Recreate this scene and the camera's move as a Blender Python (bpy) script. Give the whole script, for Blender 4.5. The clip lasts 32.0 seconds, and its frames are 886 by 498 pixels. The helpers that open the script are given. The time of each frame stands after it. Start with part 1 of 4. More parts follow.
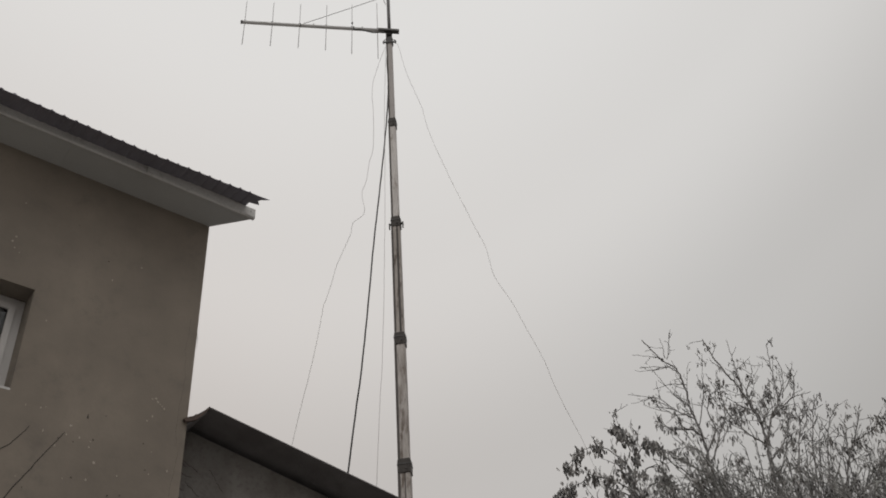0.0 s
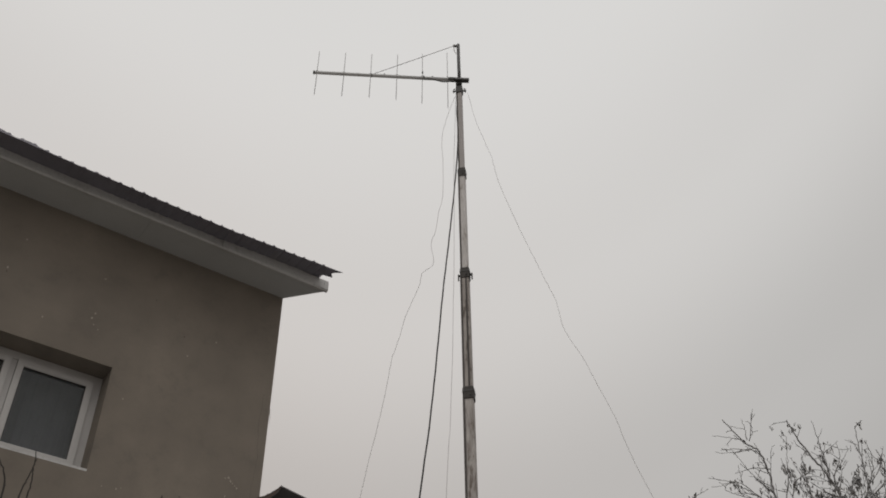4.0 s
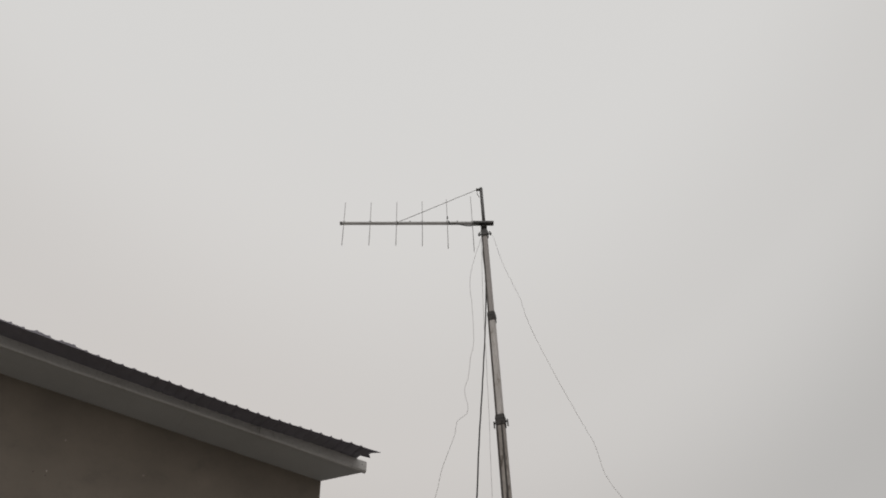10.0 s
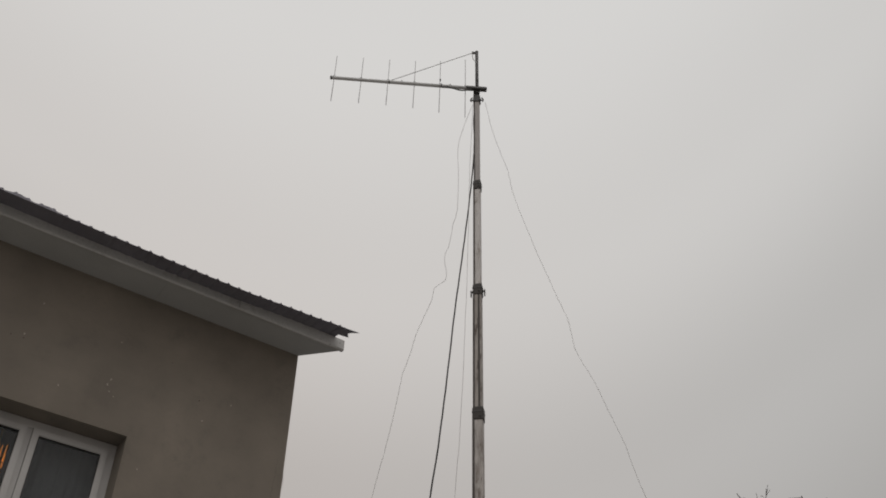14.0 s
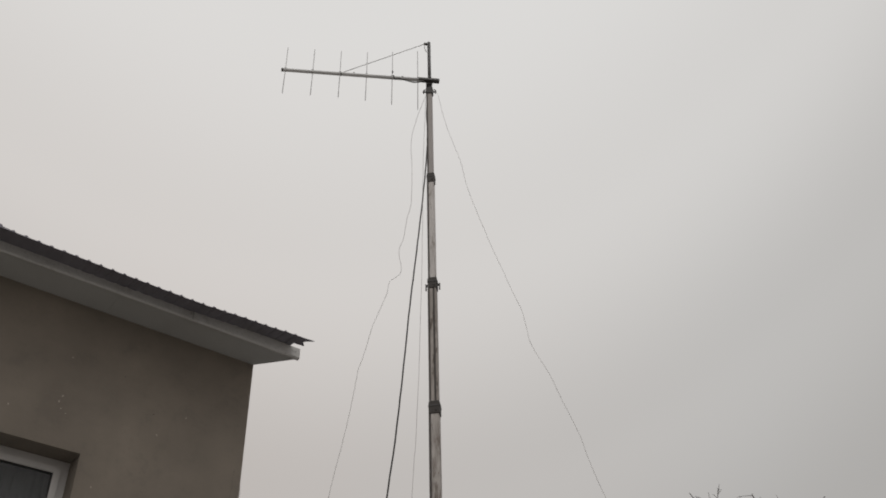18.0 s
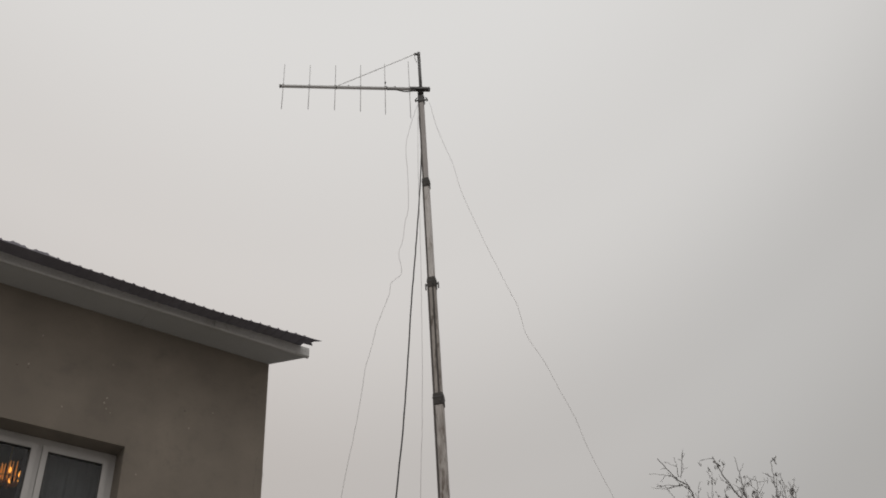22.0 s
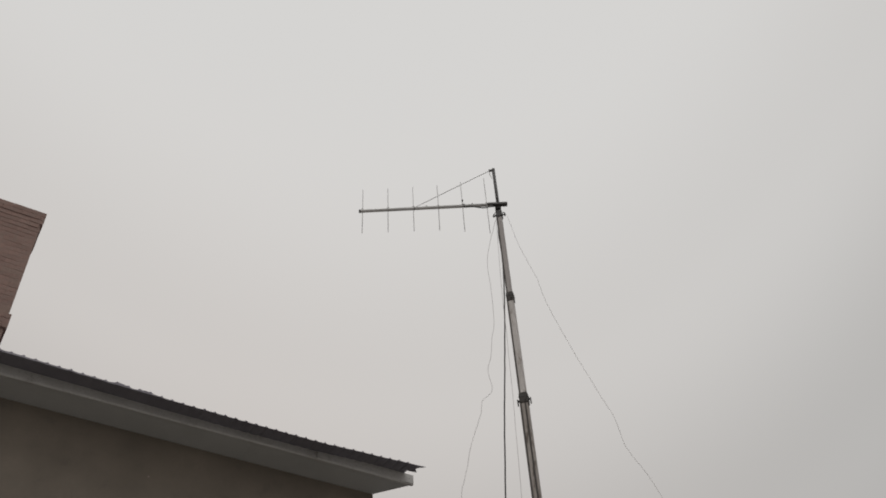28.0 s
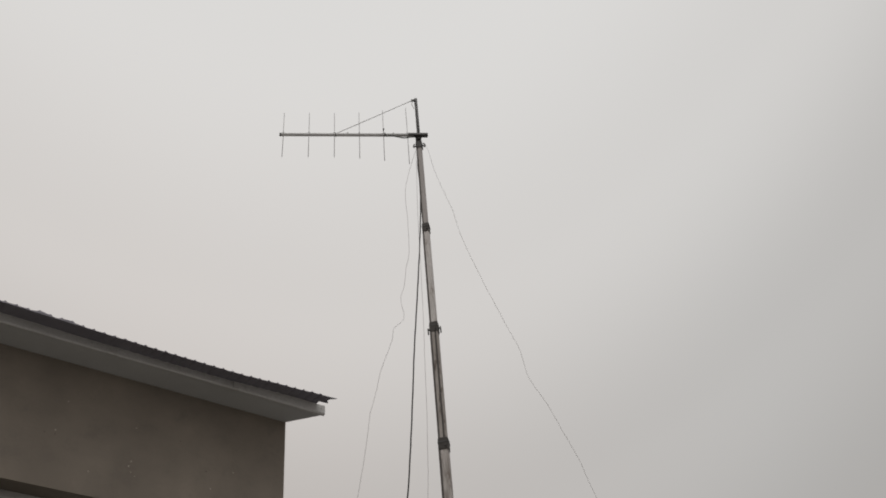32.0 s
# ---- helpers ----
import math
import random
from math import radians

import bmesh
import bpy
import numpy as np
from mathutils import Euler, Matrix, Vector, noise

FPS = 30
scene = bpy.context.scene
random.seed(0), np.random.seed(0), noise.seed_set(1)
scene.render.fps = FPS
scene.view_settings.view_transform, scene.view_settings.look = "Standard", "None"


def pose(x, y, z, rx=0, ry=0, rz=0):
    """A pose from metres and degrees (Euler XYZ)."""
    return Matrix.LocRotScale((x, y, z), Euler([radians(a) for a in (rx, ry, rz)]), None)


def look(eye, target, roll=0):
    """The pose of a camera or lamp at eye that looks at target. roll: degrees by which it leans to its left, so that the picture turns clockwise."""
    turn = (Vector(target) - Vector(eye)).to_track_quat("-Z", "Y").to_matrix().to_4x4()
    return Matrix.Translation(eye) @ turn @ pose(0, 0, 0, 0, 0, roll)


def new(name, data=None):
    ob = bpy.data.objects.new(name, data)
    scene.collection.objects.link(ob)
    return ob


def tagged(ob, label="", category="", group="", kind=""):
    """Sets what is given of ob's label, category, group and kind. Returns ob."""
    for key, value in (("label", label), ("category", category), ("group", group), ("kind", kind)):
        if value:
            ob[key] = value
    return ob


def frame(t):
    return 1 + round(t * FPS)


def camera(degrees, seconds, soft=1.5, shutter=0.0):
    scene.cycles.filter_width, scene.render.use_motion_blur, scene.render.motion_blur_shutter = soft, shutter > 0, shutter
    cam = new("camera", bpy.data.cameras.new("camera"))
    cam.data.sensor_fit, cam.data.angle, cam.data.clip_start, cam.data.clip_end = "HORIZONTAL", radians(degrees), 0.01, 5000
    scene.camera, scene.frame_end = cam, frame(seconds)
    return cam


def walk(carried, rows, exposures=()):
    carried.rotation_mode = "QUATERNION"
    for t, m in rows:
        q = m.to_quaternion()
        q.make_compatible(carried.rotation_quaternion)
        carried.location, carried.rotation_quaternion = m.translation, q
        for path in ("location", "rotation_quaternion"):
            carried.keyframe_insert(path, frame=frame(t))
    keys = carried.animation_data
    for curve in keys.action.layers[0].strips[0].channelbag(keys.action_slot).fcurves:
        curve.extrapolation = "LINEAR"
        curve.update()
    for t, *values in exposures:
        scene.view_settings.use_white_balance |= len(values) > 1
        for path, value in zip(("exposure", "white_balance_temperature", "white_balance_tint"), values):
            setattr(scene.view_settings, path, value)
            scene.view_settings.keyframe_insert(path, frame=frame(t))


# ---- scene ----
cam = camera(49.2, 32.0, soft=1.8)
# seconds, x, y, z, yaw, pitch, roll
ROWS = [
    (0, 0.248, -14.962, 1.667, -2.38, 39.23, -4.90),
    (0.5, 0.259, -14.932, 1.725, -3.37, 42.03, -6.60),
    (1, 0.249, -14.954, 1.758, -3.93, 42.07, -7.02),
    (1.5, 0.252, -14.986, 1.793, -4.13, 41.62, -6.65),
    (2, 0.240, -15.012, 1.835, -4.45, 41.17, -6.58),
    (2.5, 0.247, -15.056, 1.878, -4.45, 40.72, -6.46),
    (3, 0.241, -15.093, 1.914, -4.42, 40.36, -6.38),
    (3.5, 0.232, -15.107, 1.953, -3.19, 40.67, -5.81),
    (4, 0.195, -15.124, 2.032, 2.57, 41.43, -1.29),
    (4.5, 0.101, -15.074, 2.153, 4.71, 41.75, 0.51),
    (6.5, 0.069, -14.931, 2.334, 4.78, 42.01, -0.20),
    (7, 0.084, -15.064, 2.311, 3.19, 40.83, -1.35),
    (7.5, 0.123, -15.141, 2.293, 2.32, 39.73, -2.06),
    (8, 0.126, -15.193, 2.314, 2.47, 40.69, -3.08),
    (8.5, 0.155, -15.235, 2.343, 2.54, 45.44, -3.32),
    (9, 0.170, -15.339, 2.326, 3.70, 48.92, -2.74),
    (9.5, 0.185, -15.392, 2.334, 4.50, 49.39, -3.20),
    (10, 0.181, -15.455, 2.353, 4.53, 48.91, -2.70),
    (10.5, 0.167, -15.500, 2.405, 4.42, 48.40, -2.64),
    (11, 0.159, -15.467, 2.440, 4.15, 46.49, -2.38),
    (11.5, 0.157, -15.484, 2.498, 4.15, 42.60, -1.52),
    (12, 0.158, -15.510, 2.534, 3.94, 41.12, -0.85),
    (12.5, 0.148, -15.521, 2.575, 3.70, 40.78, -0.58),
    (13, 0.143, -15.539, 2.615, 3.45, 40.51, -0.19),
    (13.5, 0.135, -15.573, 2.650, 3.33, 40.21, 0.30),
    (14, 0.141, -15.593, 2.687, 3.34, 40.13, 0.82),
    (14.5, 0.141, -15.628, 2.704, 3.44, 39.87, 1.30),
    (15, 0.134, -15.558, 2.741, -0.35, 38.23, -1.12),
    (15.5, 0.141, -15.599, 2.785, -1.16, 37.62, -1.78),
    (17.5, 0.160, -15.669, 2.881, -2.03, 36.82, -2.14),
    (18, 0.141, -15.740, 2.852, -0.17, 39.12, -2.08),
    (18.5, 0.156, -15.881, 2.783, 1.11, 41.17, -1.39),
    (19, 0.161, -15.963, 2.700, 1.02, 40.53, -0.97),
    (19.5, 0.199, -16.141, 2.574, 0.54, 38.96, -1.69),
    (20, 0.312, -16.437, 2.421, 0.01, 37.97, -2.36),
    (20.5, 0.214, -16.300, 2.468, -1.20, 37.06, -2.79),
    (21, 0.198, -16.369, 2.382, -0.80, 37.66, -4.39),
    (21.5, 0.239, -16.563, 2.253, 0.36, 38.13, -4.38),
    (22, 0.341, -16.758, 2.133, 0.28, 38.92, -4.56),
    (22.5, 0.228, -16.555, 2.264, -0.73, 41.09, -4.32),
    (23, 0.194, -16.406, 2.319, 0.07, 42.00, -4.41),
    (23.5, 0.152, -16.360, 2.307, 1.34, 43.58, -4.28),
    (24, 0.164, -16.330, 2.340, 1.45, 43.57, -3.97),
    (24.5, 0.138, -16.323, 2.387, 1.27, 44.60, -3.67),
    (25, 0.142, -16.293, 2.408, 1.48, 45.79, -4.11),
    (25.5, 0.088, -16.315, 2.403, 1.58, 45.86, -4.55),
    (27.5, 0.077, -16.539, 2.321, 3.75, 46.17, -5.04),
    (28, 0.125, -16.663, 2.275, 5.60, 46.07, -4.64),
    (28.5, 0.131, -16.622, 2.295, 5.78, 46.10, -3.17),
    (29, 0.131, -16.699, 2.271, 5.75, 45.67, -1.79),
    (29.5, 0.130, -16.719, 2.270, 5.60, 44.27, -2.18),
    (30, 0.162, -16.785, 2.205, 5.45, 43.19, -6.01),
    (30.5, 0.235, -17.048, 2.071, 4.69, 40.23, -9.44),
    (31, 0.374, -17.172, 2.012, -1.32, 37.45, -10.78),
    (31.5, 0.191, -17.187, 2.124, -0.96, 37.09, -7.61),
    (32, 0.172, -17.180, 2.161, -0.52, 40.83, -6.09),
]
walk(cam, [(t, pose(x, y, z, 90 + pitch, 0, yaw) @ pose(0, 0, 0, 0, 0, roll)) for t, x, y, z, yaw, pitch, roll in ROWS],
     exposures=((0.0, 0.09), (1.0, 0.0), (4.0, 0.0), (7.0, 0.02), (9.0, 0.04), (10.0, -0.04), (14.0, -0.05), (15.5, 0.0), (18.0, 0.05), (25.0, 0.03), (27.5, -0.05), (30.0, -0.04), (31.0, 0.03), (32.0, 0.04)))

# ---- light: thick winter overcast ----
world = bpy.data.worlds.new("overcast")
scene.world = world
world.use_nodes = True
wt = world.node_tree
wt.nodes.clear()


def wnode(kind, **values):
    n = wt.nodes.new(kind)
    for key, value in values.items():
        n.inputs[key].default_value = value
    return n


sky = wt.nodes.new("ShaderNodeTexSky")
sky.sky_type = "NISHITA"
sky.sun_disc = False
sky.sun_elevation, sky.sun_rotation = radians(38), radians(170)
sky.dust_density, sky.air_density = 6.0, 2.0
grey = wnode("ShaderNodeHueSaturation", Saturation=0.06, Value=0.12)
wt.links.new(sky.outputs[0], grey.inputs["Color"])
place = wt.nodes.new("ShaderNodeTexCoord")
split = wt.nodes.new("ShaderNodeSeparateXYZ")
wt.links.new(place.outputs["Generated"], split.inputs[0])
side = wt.nodes.new("ShaderNodeMath")
side.operation = "MULTIPLY"
wt.links.new(split.outputs[0], side.inputs[0])
wt.links.new(split.outputs[0], side.inputs[1])
drop = wt.nodes.new("ShaderNodeMath")
drop.operation = "MULTIPLY_ADD"
drop.inputs[1].default_value = -0.6
wt.links.new(side.outputs[0], drop.inputs[0])
wt.links.new(split.outputs[2], drop.inputs[2])
drop2 = wt.nodes.new("ShaderNodeMath")
drop2.operation = "MULTIPLY_ADD"
drop2.inputs[1].default_value = -0.14
wt.links.new(split.outputs[0], drop2.inputs[0])
wt.links.new(drop.outputs[0], drop2.inputs[2])
ramp = wt.nodes.new("ShaderNodeValToRGB")
ramp.color_ramp.interpolation = "EASE"
stops = ((0.0, (0.35, 0.325, 0.31)), (0.22, (0.402, 0.390, 0.376)), (0.42, (0.503, 0.491, 0.477)), (0.62, (0.650, 0.637, 0.621)), (0.80, (0.718, 0.708, 0.693)), (1.0, (0.725, 0.715, 0.70)))
while len(ramp.color_ramp.elements) < len(stops):
    ramp.color_ramp.elements.new(0.5)
for e, (at, c) in zip(ramp.color_ramp.elements, stops):
    e.position, e.color = at, (*c, 1)
wt.links.new(drop2.outputs[0], ramp.inputs[0])
# the cloud is a touch warmer over the village side
west = wt.nodes.new("ShaderNodeMapRange")
west.inputs[1].default_value, west.inputs[2].default_value = 0.3, -0.3
wt.links.new(split.outputs[0], west.inputs[0])
low = wt.nodes.new("ShaderNodeMapRange")
low.inputs[1].default_value, low.inputs[2].default_value = 0.85, 0.45
wt.links.new(split.outputs[2], low.inputs[0])
both = wt.nodes.new("ShaderNodeMath")
both.operation = "MULTIPLY"
wt.links.new(west.outputs[0], both.inputs[0])
wt.links.new(low.outputs[0], both.inputs[1])
warm = wt.nodes.new("ShaderNodeMixRGB")
warm.blend_type = "MULTIPLY"
warm.inputs[2].default_value = (0.995, 0.94, 0.912, 1)
wt.links.new(both.outputs[0], warm.inputs[0])
wt.links.new(ramp.outputs[0], warm.inputs[1])
blend = wt.nodes.new("ShaderNodeMixRGB")
blend.inputs[0].default_value = 0.93
wt.links.new(grey.outputs[0], blend.inputs[1])
wt.links.new(warm.outputs[0], blend.inputs[2])
back = wnode("ShaderNodeBackground", Strength=1.0)
wt.links.new(blend.outputs[0], back.inputs[0])
wout = wt.nodes.new("ShaderNodeOutputWorld")
wt.links.new(back.outputs[0], wout.inputs[0])

sun = new("sun", bpy.data.lights.new("sun", "SUN"))
sun.data.energy, sun.data.angle, sun.data.color = 0.5, radians(30), (1.0, 0.97, 0.93)
sun.matrix_world = look((10, -10, 40), (0, 12, 0))

# ---- materials ----


def material(name, base, rough=0.8, metal=0.0, second=None, scale=6.0, amount=0.5, bump=0.2, fine=60.0, stain=None, stain_scale=1.2, vary=0.0, streak=False, speck=0.62, runs=0.0, foul=0.55):
    """A surface with variation at two scales, fine relief and, where given, stains of another colour."""
    m = bpy.data.materials.new(name)
    m.use_nodes = True
    t = m.node_tree
    b = t.nodes["Principled BSDF"]
    b.inputs["Roughness"].default_value, b.inputs["Metallic"].default_value = rough, metal
    where = t.nodes.new("ShaderNodeTexCoord")
    mapped = t.nodes.new("ShaderNodeMapping")
    if streak:
        mapped.inputs["Scale"].default_value = (1, 1, 0.22)
    t.links.new(where.outputs["Object"], mapped.inputs[0])
    falling = t.nodes.new("ShaderNodeMapping")
    falling.inputs["Scale"].default_value = (1, 1, 0.12)
    t.links.new(where.outputs["Object"], falling.inputs[0])

    def noisy(s, detail=6.0, rgh=0.6, vec=None):
        n = t.nodes.new("ShaderNodeTexNoise")
        n.inputs["Scale"].default_value, n.inputs["Detail"].default_value, n.inputs["Roughness"].default_value = s, detail, rgh
        t.links.new((vec or mapped).outputs[0], n.inputs["Vector"])
        return n

    def mixed(a, c, fac, low, high):
        r = t.nodes.new("ShaderNodeMapRange")
        r.inputs[1].default_value, r.inputs[2].default_value = low, high
        t.links.new(fac, r.inputs[0])
        x = t.nodes.new("ShaderNodeMixRGB")
        t.links.new(r.outputs[0], x.inputs[0])
        for k, v in ((1, a), (2, c)):
            if isinstance(v, tuple):
                x.inputs[k].default_value = (*v, 1)
            else:
                t.links.new(v, x.inputs[k])
        return x.outputs[0]

    second = second or tuple(v * 0.7 for v in base)
    colour = mixed(base, second, noisy(scale).outputs[0], 0.5 - amount * 0.5, 0.5 + amount * 0.5)
    small = noisy(fine, 3.0)
    colour = mixed(colour, tuple(v * speck for v in base), small.outputs[0], 0.52, 0.85)
    if stain:
        colour = mixed(colour, stain, noisy(stain_scale, 8.0, 0.7).outputs[0], foul, foul + 0.2 if foul > 0.54 else foul + 0.1)
    if runs:
        colour = mixed(colour, tuple(v * (1 - runs) for v in base), noisy(1.1, 3.0, 0.5, falling).outputs[0], 0.40, 0.75)
    if vary:
        info = t.nodes.new("ShaderNodeObjectInfo")
        hs = t.nodes.new("ShaderNodeHueSaturation")
        r = t.nodes.new("ShaderNodeMapRange")
        r.inputs[3].default_value, r.inputs[4].default_value = 1 - vary, 1 + vary
        t.links.new(info.outputs["Random"], r.inputs[0])
        t.links.new(r.outputs[0], hs.inputs["Value"])
        t.links.new(colour, hs.inputs["Color"])
        colour = hs.outputs[0]
    t.links.new(colour, b.inputs["Base Color"])
    if bump:
        bp = t.nodes.new("ShaderNodeBump")
        bp.inputs["Strength"].default_value, bp.inputs["Distance"].default_value = bump, 0.01
        t.links.new(small.outputs[0], bp.inputs["Height"])
        t.links.new(bp.outputs[0], b.inputs["Normal"])
    return m


def mottled(m, dark, pale):
    """Lets each loose piece of one mesh be darker or paler than the next."""
    t = m.node_tree
    b = t.nodes["Principled BSDF"]
    was = b.inputs["Base Color"].links[0].from_socket
    g, r, h = t.nodes.new("ShaderNodeNewGeometry"), t.nodes.new("ShaderNodeMapRange"), t.nodes.new("ShaderNodeHueSaturation")
    r.inputs[3].default_value, r.inputs[4].default_value = dark, pale
    t.links.new(g.outputs["Random Per Island"], r.inputs[0])
    t.links.new(r.outputs[0], h.inputs["Value"])
    t.links.new(was, h.inputs["Color"])
    t.links.new(h.outputs[0], b.inputs["Base Color"])
    return m


def glow(name, colour, strength):
    m = bpy.data.materials.new(name)
    m.use_nodes = True
    b = m.node_tree.nodes["Principled BSDF"]
    b.inputs["Base Color"].default_value = (*colour, 1)
    b.inputs["Emission Color"].default_value, b.inputs["Emission Strength"].default_value = (*colour, 1), strength
    return m


def glass(name):
    m = bpy.data.materials.new(name)
    m.use_nodes = True
    t = m.node_tree
    t.nodes.clear()
    clear, shine = t.nodes.new("ShaderNodeBsdfTransparent"), t.nodes.new("ShaderNodeBsdfGlossy")
    clear.inputs[0].default_value, shine.inputs["Roughness"].default_value = (0.78, 0.8, 0.8, 1), 0.02
    fres, mx, out = t.nodes.new("ShaderNodeFresnel"), t.nodes.new("ShaderNodeMixShader"), t.nodes.new("ShaderNodeOutputMaterial")
    fres.inputs[0].default_value = 1.5
    t.links.new(fres.outputs[0], mx.inputs[0])
    t.links.new(clear.outputs[0], mx.inputs[1])
    t.links.new(shine.outputs[0], mx.inputs[2])
    t.links.new(mx.outputs[0], out.inputs[0])
    return m


PLASTERED = material("cement_plaster", (0.236, 0.204, 0.168), 0.92, second=(0.166, 0.144, 0.120), scale=1.5, amount=0.32, bump=0.14, fine=26, stain=(0.148, 0.131, 0.113), stain_scale=3.0, speck=0.84, runs=0.26)
BLOCKWORK = material("weathered_block_wall", (0.125, 0.115, 0.104), 0.95, second=(0.21, 0.20, 0.19), scale=1.3, amount=0.25, bump=0.8, fine=26, stain=(0.05, 0.045, 0.041), stain_scale=2.4, speck=0.7, runs=0.4)
SOFFIT = material("soffit_paint", (0.475, 0.48, 0.475), 0.8, second=(0.41, 0.412, 0.405), scale=1.5, bump=0.15, fine=70, speck=0.85)
FASCIA = material("fascia_metal", (0.53, 0.525, 0.515), 0.55, second=(0.45, 0.445, 0.435), scale=2.5, bump=0.08, fine=40, stain=(0.30, 0.285, 0.27), stain_scale=3)
SHEET = material("roof_sheet", (0.225, 0.215, 0.25), 0.5, metal=0.1, second=(0.17, 0.163, 0.19), scale=3, bump=0.1, fine=50, stain=(0.19, 0.178, 0.19), stain_scale=2, speck=0.85)
TAR = material("outbuilding_roof", (0.19, 0.180, 0.185), 0.95, second=(0.125, 0.118, 0.12), scale=2.2, amount=0.35, bump=0.5, fine=40, stain=(0.095, 0.088, 0.086), stain_scale=1.6, speck=0.75)
RUST = material("rusty_flashing", (0.105, 0.072, 0.058), 0.9, second=(0.065, 0.052, 0.047), scale=9, bump=0.4)
PIT = material("dark_pit", (0.075, 0.066, 0.058), 0.95)
PVC = material("white_pvc", (0.475, 0.46, 0.445), 0.4, second=(0.42, 0.41, 0.40), scale=4, bump=0.03, fine=30, stain=(0.40, 0.385, 0.37), stain_scale=2, speck=0.9)
GASKET = material("black_gasket", (0.03, 0.03, 0.03), 0.7)
GLASS = glass("window_glass")
CURTAIN = material("grey_curtain", (0.34, 0.33, 0.355), 0.95, second=(0.27, 0.275, 0.285), scale=8, bump=0.1, fine=120)
INNER = material("room_plaster", (0.22, 0.20, 0.18), 0.9)
BULB = glow("warm_bulb", (1.0, 0.38, 0.06), 2.2)
# the drops emit light themselves, standing in for bulb light caught in crystal
CRYSTAL = glow("self_lit_amber_drop", (0.75, 0.27, 0.04), 0.55)
BRASS = material("brass", (0.55, 0.36, 0.12), 0.35, metal=0.9, bump=0.02)
ALU = material("weathered_aluminium", (0.60, 0.575, 0.555), 0.5, metal=0.15, second=(0.47, 0.445, 0.425), scale=9, amount=0.4, bump=0.1, fine=45, stain=(0.27, 0.235, 0.205), stain_scale=11, foul=0.54, streak=True)
ALU_OLD = material("patinated_aluminium", (0.42, 0.385, 0.355), 0.5, metal=0.15, second=(0.27, 0.243, 0.22), scale=11, amount=0.35, bump=0.15, fine=35, stain=(0.12, 0.097, 0.08), stain_scale=10, foul=0.50, streak=True)
ALU_PALE = material("pale_mottled_aluminium", (0.50, 0.47, 0.445), 0.55, metal=0.1, second=(0.30, 0.27, 0.247), scale=10, amount=0.25, bump=0.12, fine=30, stain=(0.15, 0.12, 0.10), stain_scale=9, foul=0.50, streak=True)
ALU_DULL = material("dull_grey_aluminium", (0.40, 0.375, 0.36), 0.5, metal=0.15, second=(0.32, 0.298, 0.285), scale=3, bump=0.08, fine=40, streak=True)
# dark tone for the mast's painted side shade, and for its seams
SHADE_AND_SEAM = material("shade_strip_and_seam", (0.12, 0.108, 0.10), 0.75, metal=0.2, second=(0.08, 0.07, 0.064), scale=5, bump=0.15, fine=40, streak=True)
COLLAR = material("dark_collar", (0.075, 0.068, 0.062), 0.65, metal=0.3, second=(0.05, 0.045, 0.042), scale=12, bump=0.2, fine=60)
BLACK = material("black_steel", (0.085, 0.082, 0.08), 0.55, metal=0.3, bump=0.1)
ROD = material("element_rod", (0.42, 0.415, 0.41), 0.5, metal=0.3, bump=0.02)
BOOM = material("boom_tube", (0.66, 0.66, 0.655), 0.5, metal=0.1, second=(0.56, 0.56, 0.555), scale=4, bump=0.05, fine=40, stain=(0.42, 0.42, 0.415), stain_scale=3, speck=0.85)
CLAMP = material("grey_clamp", (0.22, 0.218, 0.215), 0.5, metal=0.3, bump=0.05)
RUBBER = material("black_cable", (0.022, 0.021, 0.02), 0.55, bump=0.05)
CORD = material("grey_cord", (0.40, 0.39, 0.38), 0.9, bump=0.1)
GUY = material("pale_guy_cord", (0.60, 0.59, 0.58), 0.9, bump=0.1)
SHOOT = material("dark_shoot_bark", (0.05, 0.045, 0.042), 0.9, bump=0.2)
STRAW = material("dry_straw", (0.40, 0.375, 0.34), 0.9, second=(0.30, 0.28, 0.255), scale=12, bump=0.1)
BRICK = material("sooty_brick", (0.335, 0.21, 0.178), 0.92, second=(0.25, 0.178, 0.155), scale=5, bump=0.4, fine=55, stain=(0.25, 0.21, 0.188), stain_scale=1.6, vary=0.08)
MORTAR = material("mortar", (0.33, 0.24, 0.205), 0.95, bump=0.5)
BARK = material("frosted_bark", (0.115, 0.104, 0.098), 0.95, second=(0.33, 0.327, 0.325), scale=9, amount=0.25, bump=0.4, fine=50)
LEAF = mottled(material("withered_leaf", (0.17, 0.160, 0.152), 0.9, second=(0.45, 0.447, 0.443), scale=16, amount=0.2, bump=0.1), 0.3, 1.6)
FROST = mottled(material("frosted_twig", (0.21, 0.208, 0.20), 0.95, second=(0.36, 0.362, 0.35), scale=8, amount=0.3, bump=0.3, fine=50), 0.5, 1.35)
CHIP = material("pale_chip", (0.40, 0.365, 0.315), 0.9, second=(0.30, 0.27, 0.23), scale=40)
SOIL = material("frozen_ground", (0.20, 0.185, 0.165), 0.97, second=(0.30, 0.29, 0.28), scale=0.25, amount=0.4, bump=0.6, fine=12, stain=(0.13, 0.12, 0.10), stain_scale=0.08)

# ---- building blocks ----


